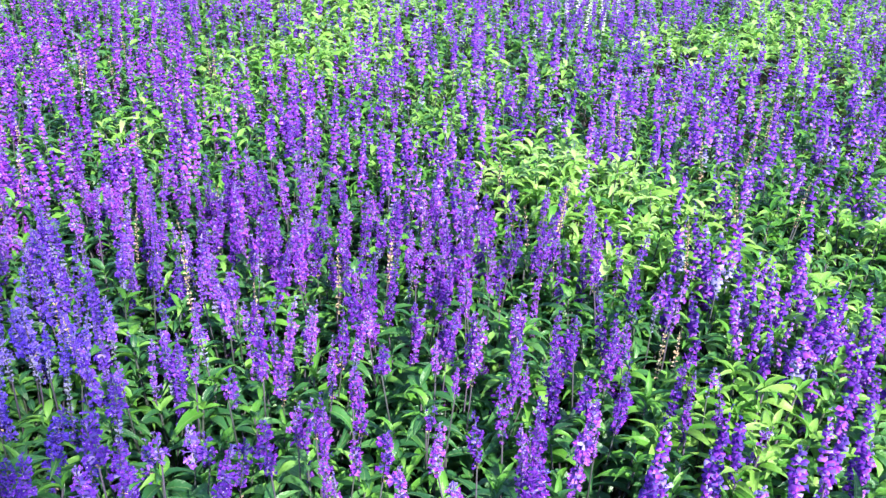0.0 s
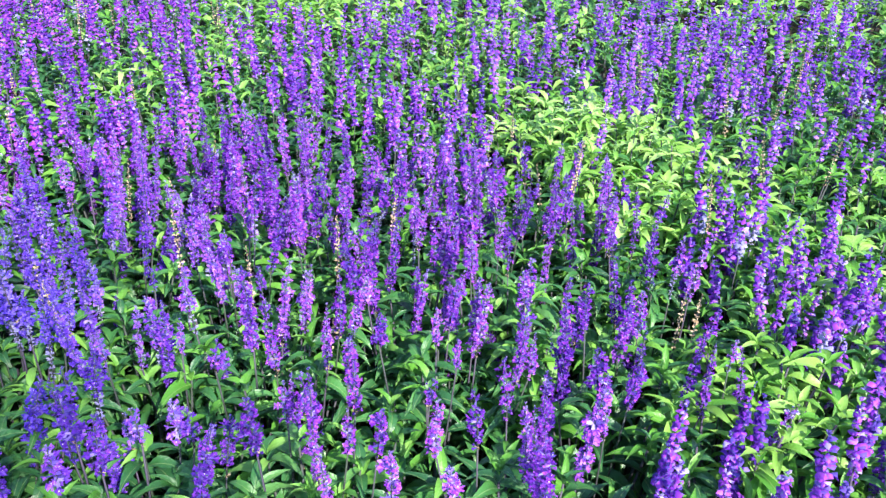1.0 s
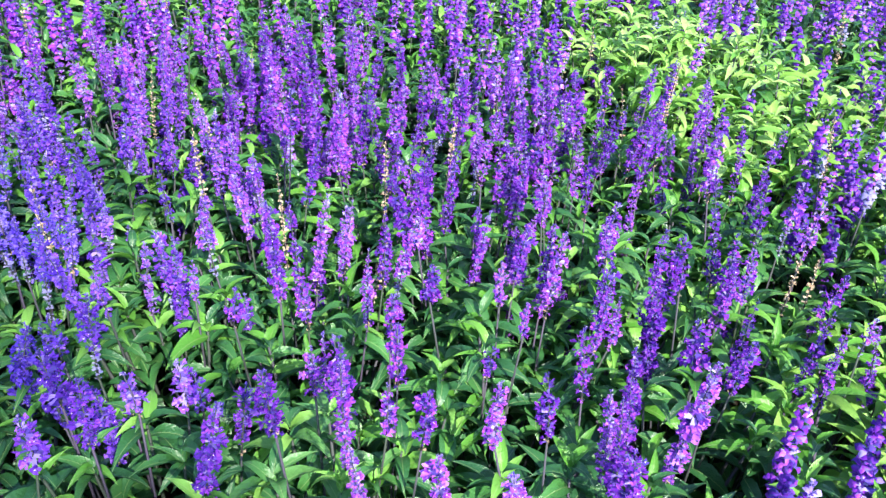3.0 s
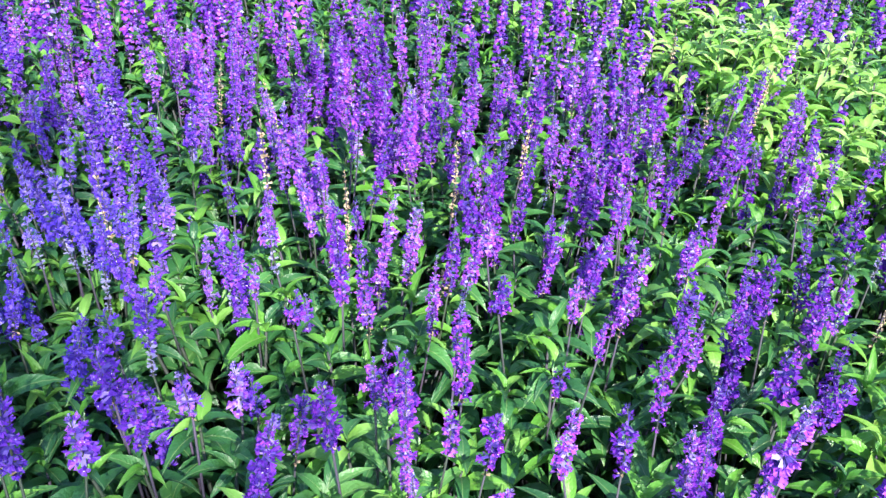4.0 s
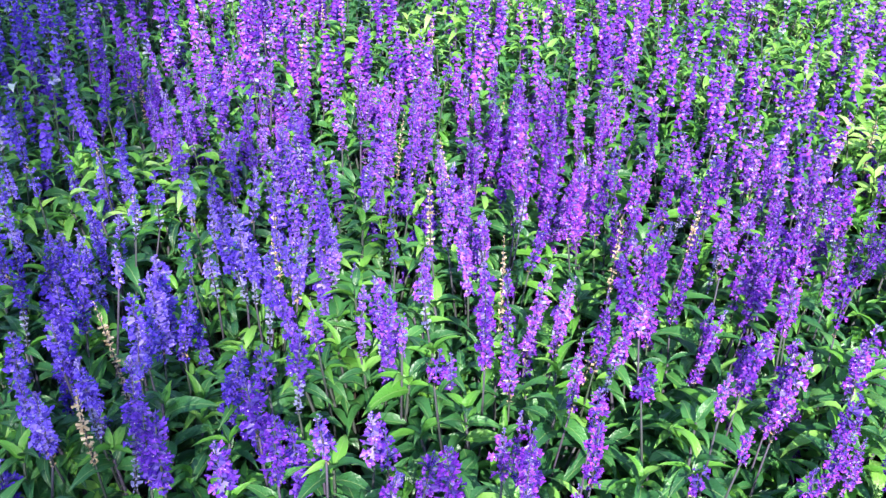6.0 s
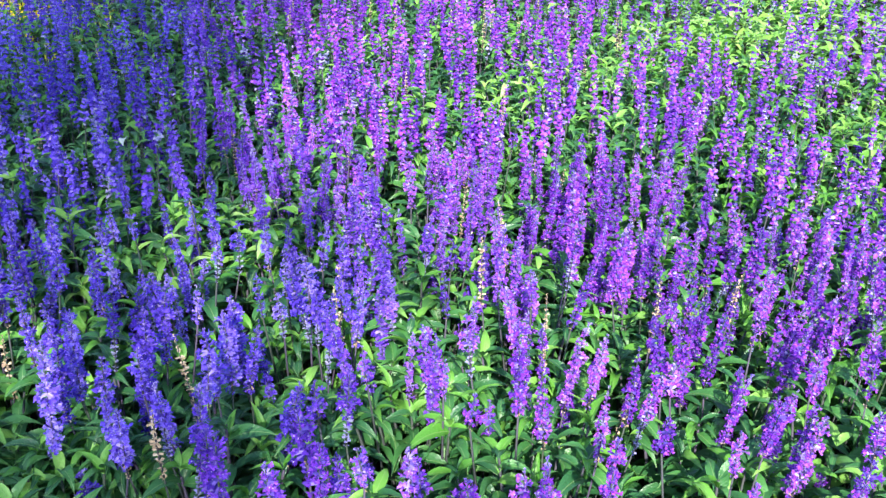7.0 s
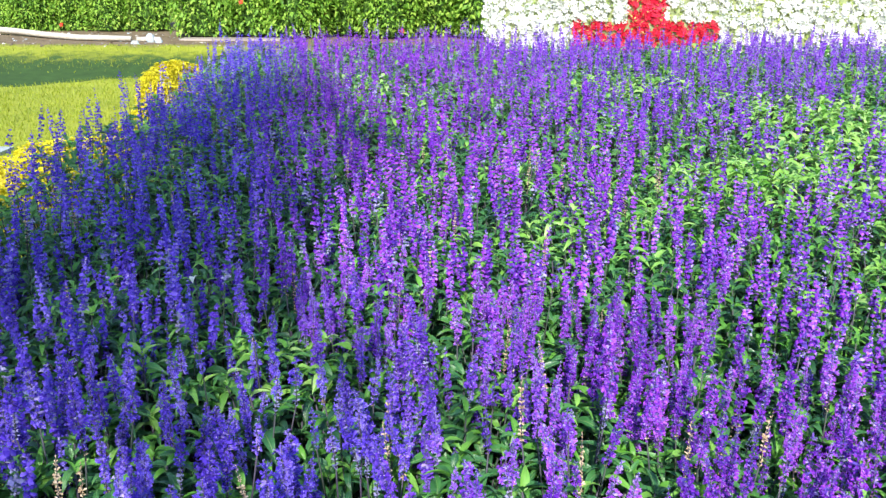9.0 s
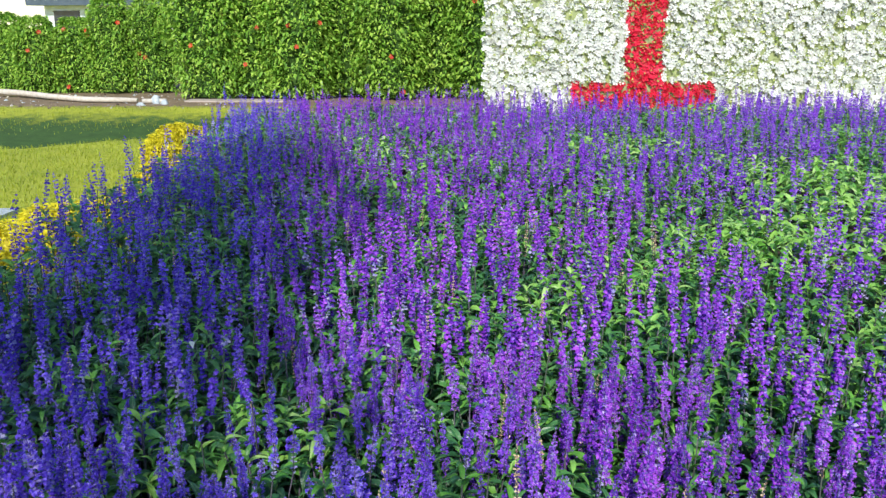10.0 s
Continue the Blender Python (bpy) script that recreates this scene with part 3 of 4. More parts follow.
TIPS_MIDDLE_TWO = [
    (-0.75, 1.44, 0.65, 0.09), (-0.3, 1.49, 0.64, 0.22), (0.08, 1.49, 0.64, 0.1), (-1.44, 1.49, 0.66, 0.18), (-0.4, 1.5, 0.64, 0.1), (0.13, 1.51, 0.64, 0.15),
    (-1.01, 1.51, 0.65, 0.12), (-0.87, 1.51, 0.65, 0.12), (-1.29, 1.52, 0.66, 0.12), (-0.48, 1.53, 0.65, 0.09), (0.2, 1.54, 0.64, 0.07), (-0.62, 1.55, 0.65, 0.12),
    (-0.36, 1.55, 0.65, 0.12), (-0.76, 1.56, 0.65, 0.1), (-0.85, 1.62, 0.65, 0.12), (-0.53, 1.64, 0.65, 0.07), (0.1, 1.65, 0.64, 0.08), (-0.12, 1.66, 0.65, 0.21),
    (-0.09, 1.66, 0.65, 0.07), (-1.29, 1.67, 0.66, 0.14), (-0.71, 1.68, 0.66, 0.14), (0.17, 1.72, 0.65, 0.11), (-0.84, 1.75, 0.66, 0.12), (-0.46, 1.76, 0.66, 0.13),
]
TIPS_MIDDLE_THREE = [
    (-0.35, 1.78, 0.65, 0.1), (-0.83, 1.79, 0.66, 0.1), (-0.68, 1.83, 0.66, 0.1), (-0.47, 1.84, 0.66, 0.1), (-1.2, 1.86, 0.67, 0.12), (-0.29, 1.88, 0.66, 0.22),
    (-1.43, 1.89, 0.67, 0.21), (0.04, 1.92, 0.65, 0.1), (-0.04, 1.94, 0.66, 0.18), (0.08, 1.97, 0.66, 0.12), (-1.89, 1.97, 0.68, 0.13), (-0.09, 1.98, 0.66, 0.14),
    (-1.37, 1.98, 0.67, 0.14), (-0.76, 1.99, 0.67, 0.14), (-2.22, 2.03, 0.68, 0.19), (-2.07, 2.05, 0.68, 0.19), (-0.74, 2.13, 0.67, 0.11), (-1.65, 2.14, 0.68, 0.14),
    (-1.08, 2.18, 0.68, 0.15), (-0.94, 2.18, 0.67, 0.09), (-0.24, 2.19, 0.67, 0.15), (-0.46, 2.23, 0.67, 0.15), (-0.32, 2.23, 0.67, 0.15), (-0.7, 2.24, 0.67, 0.16),
]
TIPS_MIDDLE_FOUR = [
    (-0.05, 2.25, 0.67, 0.13), (0.0, 2.26, 0.67, 0.14), (-0.13, 2.27, 0.67, 0.1), (-1.36, 2.28, 0.68, 0.14), (-1.13, 2.32, 0.68, 0.19), (-0.07, 2.42, 0.67, 0.11),
    (-1.7, 2.48, 0.69, 0.22), (-0.93, 2.52, 0.68, 0.2), (-0.23, 2.53, 0.68, 0.18), (-0.29, 2.53, 0.68, 0.14), (-1.57, 2.58, 0.69, 0.21), (-0.74, 2.59, 0.68, 0.11),
    (-0.53, 2.62, 0.68, 0.14), (-0.42, 2.64, 0.68, 0.15), (-1.42, 2.77, 0.7, 0.22), (-1.21, 2.84, 0.7, 0.22), (-0.47, 2.91, 0.69, 0.15), (-0.65, 3.08, 0.7, 0.1),
]
TIPS_FADING = [
    (-0.9, 1.19, 0.64, 0.15), (-0.64, 1.06, 0.63, 0.12), (-0.44, 1.23, 0.63, 0.12), (-0.62, 1.37, 0.64, 0.12), (-0.59, 1.37, 0.64, 0.16), (-0.41, 1.38, 0.64, 0.17),
    (-0.88, 1.41, 0.65, 0.09), (-0.61, 1.69, 0.65, 0.14),
]
TIPS_DRIED = [
    (-0.72, 1.17, 0.63, 0.21), (-0.64, 1.45, 0.65, 0.1), (-0.54, 1.83, 0.66, 0.18), (-0.3, 1.56, 0.65, 0.18), (-0.14, 1.9, 0.66, 0.21),
]

tips = [(Vector(t[:3]), "violet", t[3]) for t in TIPS_FRONT + TIPS_SECOND + TIPS_THIRD + TIPS_FOURTH + TIPS_BACK + TIPS_MIDDLE + TIPS_MIDDLE_TWO + TIPS_MIDDLE_THREE + TIPS_MIDDLE_FOUR]
tips += [(Vector(t[:3]), "fading", t[3]) for t in TIPS_FADING] + [(Vector(t[:3]), "dry", t[3]) for t in TIPS_DRIED]
tips += [(Vector(t), "dry", 0.13) for t in ((-0.07, 1.83, 0.65), (0.17, 2.46, 0.63), (0.125, 2.42, 0.62), (0.5, 1.61, 0.58), (0.53, 1.63, 0.57), (0.78, 2.28, 0.67), (0.98, 2.3, 0.66), (-0.58, 1.37, 0.66), (-0.45, 1.6, 0.69), (-0.62, 1.02, 0.62))]
tips += [(Vector(t), "white", 0.16) for t in ((0.52, 5.1, 0.74), (0.60, 5.2, 0.77), (0.66, 5.15, 0.77), (0.74, 5.2, 0.76), (0.80, 5.1, 0.78), (0.63, 4.9, 0.72), (0.70, 4.75, 0.70))]

PITCH = 0.27
plants = []
row = 0
y = 0.45
while y < 10.9:
    x = -6.4 + (row % 2) * PITCH * 0.5
    while x < 5.6:
        px, py = x + rng.uniform(-0.045, 0.045), y + rng.uniform(-0.045, 0.045)
        if inside(px, py):
            plants.append((px, py))
        x += PITCH
    y += PITCH * 0.87
    row += 1
plants.sort(key=lambda p: math.hypot((p[0] + 0.35) * 0.8, p[1] - 1.55))
owners = {i: [] for i in range(len(plants))}
for tip, kind, size in tips:
    best = min(range(len(plants)), key=lambda i: (plants[i][0] - tip.x) ** 2 + (plants[i][1] - tip.y) ** 2)
    owners[best].append((tip, kind, size))
bleached = min(range(len(plants)), key=lambda i: (plants[i][0] + 1.57) ** 2 + (plants[i][1] - 1.77) ** 2)
known = np.array([(t.x, t.y) for t, _, _ in tips])

SINGLE_LEAF, SINGLE_PLANT = 9, 212


def add_tips(i):
    """The spikes of a plant: those known, and others strewn as thickly as the flowers stand there."""
    px, py = plants[i]
    mine = list(owners[i])
    want = rng.poisson(max(0.25, (13.8 if i < 60 else 10.4 if i < 212 else 7.9) * (1 - bare(px, py))))
    for _ in range(max(0, want - len(mine))):
        for _ in range(6):
            a, q = rng.uniform(0, 6.28), 0.16 * math.sqrt(rng.random())
            x, y = px + q * math.cos(a), py + q * math.sin(a)
            if np.min((known[:, 0] - x) ** 2 + (known[:, 1] - y) ** 2) > 0.05 ** 2:
                z = mound(x, y) + 0.565 + rng.normal(0, 0.045 if i < 212 else 0.06) - (0.12 if y < 1.0 else 0.0)
                mine.append((Vector((x, y, z)), "fading" if rng.random() < (0.24 if x < -0.3 and y < 1.9 else 0.12) else "dry" if rng.random() < 0.05 else "violet", min(0.22, max(0.06, rng.normal(0.15 if i < 212 else 0.17, 0.04)))))
                break
    return mine


def shoots(i, n):
    """Shoots of a plant: foot, top and the leaves on them as arrays (position, yaw, up, roll, size, young)."""
    px, py = plants[i]
    g = mound(px, py)
    pos, yaw, up, roll, size, young = [], [], [], [], [], []
    lush = bare(px, py)
    bright = 0.22 * min(1.0, max(0.2, (0.84 * px + 0.55 * py - 0.75) / 0.6))
    tiers = ((0.0, 5, 0.040, 0.062, 0.5, 1.3), (-0.025, 4, 0.06, 0.085, 0.25, 0.9), (-0.07, 3, 0.07, 0.095, 0.0, 0.65), (-0.15, 2, 0.08, 0.105, -0.1, 0.45), (-0.22, 2, 0.085, 0.11, -0.1, 0.5))
    for s in range(n):
        a, q = s * 2.4 + rng.uniform(-0.4, 0.4), 0.155 * math.sqrt((s + 0.5) / n)
        tx, ty = px + q * math.cos(a), py + q * math.sin(a)
        top = g + rng.uniform(0.38, 0.48) - 0.2 * q + 0.06 * lush
        y0 = rng.uniform(0, 6.28)
        for tier, (dz, count, lo, hi, u0, u1) in enumerate(tiers if i < SINGLE_PLANT else tiers[:3]):
            for k in range(count):
                pos.append((tx, ty, top + dz + rng.uniform(-0.015, 0.015)))
                yaw.append(y0 + tier * 0.9 + k * 6.283 / count + rng.uniform(-0.35, 0.35))
                up.append(rng.uniform(u0, u1))
                roll.append(rng.uniform(-0.5, 0.5))
                size.append(rng.uniform(lo, hi) * 1.06)
                fresh = rng.random() < (bright + (0.42, 0.12, 0.02, 0.0, 0.0)[tier] + (0.75, 0.75, 0.4, 0.1, 0.0)[tier] * lush)
                young.append(int(fresh) * (2 if rng.random() < lush * 0.9 else 1))
    return [np.array(q) for q in (pos, yaw, up, roll, size, young)]


def lean_pose(tip, foot_dir, length):
    """A pose that puts the top of an upright spike of that length at tip, leaning along foot_dir."""
    up = Vector((foot_dir[0], foot_dir[1], 1)).normalized()
    q = Vector((0, 0, 1)).rotation_difference(up)
    base = tip - up * length
    return base, q


def build_plant(i):
    px, py = plants[i]
    g = mound(px, py)
    near = i < SINGLE_LEAF
    mine = add_tips(i)
    kinds = {k for _, k, _ in mine}
    label = "leafy blue-violet flowering sage with upright flower spikes"
    if "white" in kinds:
        label = "white-flowered sage plant with upright spikes among violet ones"
    elif "dry" in kinds:
        label = "violet flowering sage with some dried tan spikes"
    elif not mine:
        label = "green sage plant without open flower spikes"
    root = thing("sage_plant", label, "flowering plant", (px, py, g), "sage plants in the flower bed")
    inv = Matrix.Translation((-px, -py, -g))
    for tip, kind, want in mine:
        j = int(np.argmin([abs(L - want) for L in SPIKE_LENGTHS]))
        lean = ((tip.x - px) * 0.6 + rng.normal(0, 0.07), (tip.y - py) * 0.6 + rng.normal(0, 0.07))
        sc = want / SPIKE_LENGTHS[j]
        base, q = lean_pose(tip, lean, SPIKE_LENGTHS[j] * sc)
        if i < 38 or kind in ("white", "dry"):
            me = SPIKES[(kind, j, int(rng.integers(5)) if kind == "violet" else 0)]
        else:
            me = (MID_MESHES if i < 125 else BACK_MESHES)[(j, 2 if kind == "fading" else int(rng.integers(2)))]
        wide = rng.uniform(1.04, 1.2) if tip.y < 1.25 else rng.uniform(0.9, 1.12)
        m = inv @ Matrix.Translation(base) @ (q @ Euler((0, 0, rng.uniform(0, 6.28))).to_quaternion()).to_matrix().to_4x4() @ Matrix.Diagonal((sc * wide, sc * wide, sc, 1))
        child("dried_flower_spike" if kind == "dry" else "flower_spike", me, root, m, {"dry": "dried tan seed spike", "white": "white flower spike", "fading": "violet spike fading at its foot"}.get(kind, ""))
        foot = Vector((px + (tip.x - px) * 0.45, py + (tip.y - py) * 0.45, g + 0.02))
        mid = foot.lerp(base, 0.55) + Vector((rng.uniform(-.012, .012), rng.uniform(-.012, .012), 0.02))
        sv, sf = tube([foot, mid, base.lerp(mid, 0.4), base + (tip - base) * 0.03], [0.0028, 0.0022, 0.0018, 0.0015], 4)
        child("stem", tri_mesh("stem", sv - np.array((px, py, g)), sf, [M_STEM]), root)
    pos, yaw, up, roll, size, young = shoots(i, 17 if i < 100 else 13)
    pos = pos - np.array((px, py, g))
    rot = frames_to_rot(yaw, up, roll)
    if near:
        for k in range(len(pos)):
            m = Matrix(rot[k].tolist()).to_4x4() @ Matrix.Diagonal((size[k],) * 3 + (1,))
            m.translation = pos[k]
            child("leaf", (LEAF_MESHES, YOUNG_MESHES, LIME_MESHES)[young[k]][int(rng.integers(6))], root, m)
    else:
        p = Pile()
        forms, uvs = (LEAVES, LEAF_UV) if i < 60 else (LEAVES_LOW, LOW_UV)
        pick = rng.integers(0, len(forms), len(pos))
        for t, (tv, tf) in enumerate(forms):
            for yg in (0, 1, 2):
                sel = (pick == t) & (young == yg)
                if sel.any():
                    v, f = scatter(tv, tf, rot[sel], size[sel], pos[sel])
                    p.add(v, f, yg, uvs[t])
        child("foliage", p.mesh("foliage", [M_LEAF, M_YOUNG, M_LIME], True), root)
    if i == bleached:
        m = inv @ pose(-1.585, 1.76, 0.585, 20, -35, 300) @ Matrix.Diagonal((0.05, 0.07, 0.05, 1))
        child("bleached_leaf", BLEACHED_MESH, root, m, "bleached white leaf")
        sv, sf = tube([(-1.59 - px, 1.76 - py, 0.2), (-1.585 - px, 1.76 - py, 0.59 - g)], [0.002, 0.0015], 4)
        child("stem", tri_mesh("stem", sv, sf, [M_STEM]), root)
    # woody shoots below the leaves
    p = Pile()
    for k in range(0, len(pos), 16):
        top = Vector(pos[k])
        sv, sf = tube([(top.x * 0.25, top.y * 0.25, 0.0), (top.x * 0.7, top.y * 0.7, top.z * 0.6), tuple(top)], [0.004, 0.0032, 0.002], 4)
        p.add(sv, sf, 0)
    child("woody_base", p.mesh("woody_base", [M_STEM]), root)


def build_far_bed():
    spikes, leaves = Pile(), Pile()
    lp = [[], [], [], [], [], []]
    for i in range(SINGLE_PLANT, len(plants)):
        mine = add_tips(i)
        px, py = plants[i]
        g = mound(px, py)
        for tip, kind, want in mine:
            j = int(np.argmin([abs(L - want) for L in SPIKE_LENGTHS]))
            L, variants = FAR_SPIKES[j]
            v, f, m, _ = variants[2 if kind in ("dry", "fading") else int(rng.integers(2))]
            if kind == "white":
                m = np.full(len(f), 4)
            base, q = lean_pose(tip, (rng.normal(0, 0.07), rng.normal(0, 0.07)), L)
            q = q @ Euler((0, 0, rng.uniform(0, 6.28))).to_quaternion()
            rm = np.array(q.to_matrix())
            spikes.add(v @ rm.T + np.array(base), f, m)
            sv, sf = tube([(px + (tip.x - px) * 0.6, py + (tip.y - py) * 0.6, g + 0.1), tuple(base)], [0.003, 0.002], 3)
            spikes.add(sv, sf, 3)
        for q, a in zip(lp, shoots(i, 5)):
            q.append(a)
    pos, yaw, up, roll, size, young = [np.concatenate(q) for q in lp]
    rot = frames_to_rot(yaw, up, roll)
    for yg in (0, 1, 2):
        sel = young == yg
        v, f = scatter(*FAR_LEAF, rot[sel], size[sel] * 1.18, pos[sel])
        leaves.add(v, f, yg, leaf_uv(FAR_LEAF[0], 0.34))
    bed = thing("sage_bed", "dense drift of blue-violet flowering sage further into the bed", "flower bed", kind="stuff")
    child("flower_spikes", spikes.mesh("flower_spikes", [M_PETAL, M_CALYX, M_FADE, M_STEM, M_WHITEPETAL]), bed)["kind"] = "stuff"
    child("foliage", leaves.mesh("foliage", [M_LEAF, M_YOUNG, M_LIME], True), bed)["kind"] = "stuff"


# ---- ground ----
VIEW = Vector((-0.595, 0.804, 0))        # the way the walk ends up looking
SIDE = Vector((0.804, 0.595, 0))


def along(x, y):
    return (x - 0.3) * VIEW.x + (y - 0.35) * VIEW.y, (x - 0.3) * SIDE.x + (y - 0.35) * SIDE.y


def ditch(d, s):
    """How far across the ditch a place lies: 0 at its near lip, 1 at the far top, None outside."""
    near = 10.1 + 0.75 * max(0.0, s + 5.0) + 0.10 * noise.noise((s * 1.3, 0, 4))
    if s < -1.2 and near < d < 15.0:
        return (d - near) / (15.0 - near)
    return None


def ground_height(x, y):
    d, s = along(x, y)
    z = 0.0
    t = ditch(d, s)
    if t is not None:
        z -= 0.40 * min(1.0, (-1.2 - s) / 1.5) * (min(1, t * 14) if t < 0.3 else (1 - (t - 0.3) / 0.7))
    if inside(x, y):
        z += mound(x, y)
    return z + 0.012 * noise.noise((x * 1.3, y * 1.3, 0))


def edge_distance(x, y):
    """How far a place lies from the bed's outline."""
    best = 9.0
    for (x0, y0), (x1, y1) in zip(BED, BED[1:] + BED[:1]):
        dx, dy = x1 - x0, y1 - y0
        t = min(1, max(0, ((x - x0) * dx + (y - y0) * dy) / (dx * dx + dy * dy)))
        best = min(best, math.hypot(x - x0 - t * dx, y - y0 - t * dy))
    return best


def build_ground():
    xs = np.unique(np.concatenate([np.linspace(-120, -22, 12), np.linspace(-22, -4, 150), np.linspace(-4, 8, 60), np.linspace(8, 120, 14)]))
    ys = np.unique(np.concatenate([np.linspace(-120, -6, 14), np.linspace(-6, 2, 40), np.linspace(2, 18, 135), np.linspace(18, 160, 14)]))
    v = [(x, y, ground_height(x, y)) for y in ys for x in xs]
    nx = len(xs)
    ditch_dark, earth, soil = [], [], []
    for x, y, _ in v:
        d, s = along(x, y)
        t = ditch(d, s)
        # darker green across the ditch, fading out up its far bank
        ditch_dark.append(0.0 if t is None else min(1.0, t * 12) * min(1.0, max(0.0, (1.0 - t) / 0.30)))
        bare_far = min(1.0, max(0.0, (d - 14.7) / 0.8)) if s < 12 and d < 30 else 0.0
        bare_side = min(1.0, max(0.0, (s + 2.9) / 0.6)) if d > 7 else 0.0
        earth.append(max(bare_far, bare_side))
        near = min(edge_distance(x, y), 0.3)
        soil.append(min(1.0, max(0.0, 0.5 + (near if inside(x, y) else -near) * 5)))
    f = []
    for j in range(len(ys) - 1):
        for i in range(nx - 1):
            f.append((j * nx + i, j * nx + i + 1, (j + 1) * nx + i + 1, (j + 1) * nx + i))
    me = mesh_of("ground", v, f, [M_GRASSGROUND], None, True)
    for name, values in (("ditch_dark", ditch_dark), ("earth", earth), ("soil", soil)):
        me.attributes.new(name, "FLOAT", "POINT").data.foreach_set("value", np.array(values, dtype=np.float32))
    ob = new("ground", me)
    tagged(ob, "lawn, dark bed soil and bare earth with a shallow ditch", "ground", kind="structure")


def build_grass():
    n = 42000
    d = rng.uniform(4.2, 15.2, n)
    s = rng.uniform(-0.62, -0.10, n) * d
    x = 0.3 + d * VIEW.x + s * SIDE.x
    y = 0.35 + d * VIEW.y + s * SIDE.y
    def grows(a, b):
        t = ditch(*along(a, b))
        return not inside(a, b) and (t is None or t > rng.uniform(0.6, 1.05)) and along(a, b)[0] < 15.1
    keep = np.array([grows(a, b) for a, b in zip(x, y)])
    x, y, d = x[keep], y[keep], d[keep]
    z = np.array([ground_height(a, b) for a, b in zip(x, y)])
    tv = np.array([(-0.006, 0, 0), (0.006, 0, 0), (0.004, 0.012, 0.03), (0, 0.03, 0.055)])
    tf = np.array([(0, 1, 2), (0, 2, 3)])
    a = rng.uniform(0, 6.28, len(x))
    c, q = np.cos(a), np.sin(a)
    o = np.zeros_like(a)
    rot = np.stack([np.stack([c, -q, o], -1), np.stack([q, c, o], -1), np.stack([o, o, o + 1], -1)], 1)
    v, f = scatter(tv, tf, rot, rng.uniform(0.35, 0.85, len(x)), np.stack([x, y, z], -1))
    ob = new("grass", tri_mesh("grass", v, f, [M_BLADE]))
    tagged(ob, "short sunlit yellow-green lawn grass blades", "grass", kind="stuff")


# ---- shrubs and hedges ----
def shrub(name, label, category, loc, w, d, h, leaf, count, mat, group="", flowers=(), yaw=0.0, core=0.8, square=0.6, inner=None, facing=True):
    """A leafy shrub: a closed inner shell darker than its leaves, a few stems and many small leaves with an uneven
    outline.
    """
    root = thing(name, label, category, loc, group)
    root.rotation_euler = (0, 0, yaw)
    seed = rng.uniform(0, 100)

    def shell(u, t, k):
        """A point at angle u, height share t, depth share k inside the outline."""
        e = 2 / (2 + 2 * square)
        cx, cy = math.copysign(abs(math.cos(u)) ** e, math.cos(u)), math.copysign(abs(math.sin(u)) ** e, math.sin(u))
        bulge = (0.80 + 0.20 * math.sin(math.pi * min(1, t * 1.1)) - 0.35 * max(0, t - 0.82) / 0.18)
        wob = 1 + 0.34 * noise.noise((cx * 2.0 + seed, cy * 2.0, t * h * 1.8)) + 0.16 * noise.noise((cx * 6 + seed, cy * 6, t * h * 0.9))
        return (cx * w / 2 * bulge * k * wob, cy * d / 2 * bulge * k * wob, h * t * (1 + 0.08 * noise.noise((cx * 3 + seed, cy * 3, 7))))

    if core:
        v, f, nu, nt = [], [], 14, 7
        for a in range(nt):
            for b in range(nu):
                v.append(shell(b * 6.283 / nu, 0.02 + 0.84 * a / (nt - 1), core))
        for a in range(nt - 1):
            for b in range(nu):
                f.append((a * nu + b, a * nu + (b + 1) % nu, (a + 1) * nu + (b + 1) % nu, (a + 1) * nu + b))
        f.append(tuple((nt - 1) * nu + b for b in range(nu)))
        child("core_shell", mesh_of("core_shell", v, f, [inner or M_CORE]), root)
    pos = []
    for _ in range(count):
        t = rng.random() ** 0.85
        if rng.random() < 0.16:
            q = math.sqrt(rng.random())
            p = shell(rng.uniform(0, 6.28), 0.97, q)
        else:
            u = rng.uniform(-3.3, 0.16) if facing and rng.random() < 0.8 else rng.uniform(0, 6.28)
            p = shell(u, 0.03 + 0.95 * t, rng.uniform(0.80, 1.07))
        pos.append(p)
    pos = np.array(pos)
    yawl = np.arctan2(pos[:, 1] / d, pos[:, 0] / w) + rng.normal(0, 0.8, count)
    rot = frames_to_rot(yawl, rng.uniform(-0.8, 1.1, count), rng.uniform(-0.7, 0.7, count))
    tv, tf = leaf_template(1, 0.42, 0.7, 0.4, 1)
    v, f = scatter(tv, tf, rot, rng.uniform(0.6, 1.3, count) * leaf, pos)
    child("foliage", tri_mesh("foliage", v, f, [mat]), root)
    for k in range(3):
        a = k * 2.1
        sv, sf = tube([(0.1 * math.cos(a), 0.1 * math.sin(a), -0.03), (0.25 * w * math.cos(a), 0.25 * d * math.sin(a), h * 0.5)], [0.02, 0.01], 5)
        child("branch", tri_mesh("branch", sv, sf, [M_BARK]), root)
    for u, t in flowers:
        p = shell(u, t, 1.06)
        child("flower", FLOWER_MESH, root, Matrix.Translation(p) @ Euler((1.2, 0, u + 1.57)).to_matrix().to_4x4(), "red hibiscus flower")
    return root


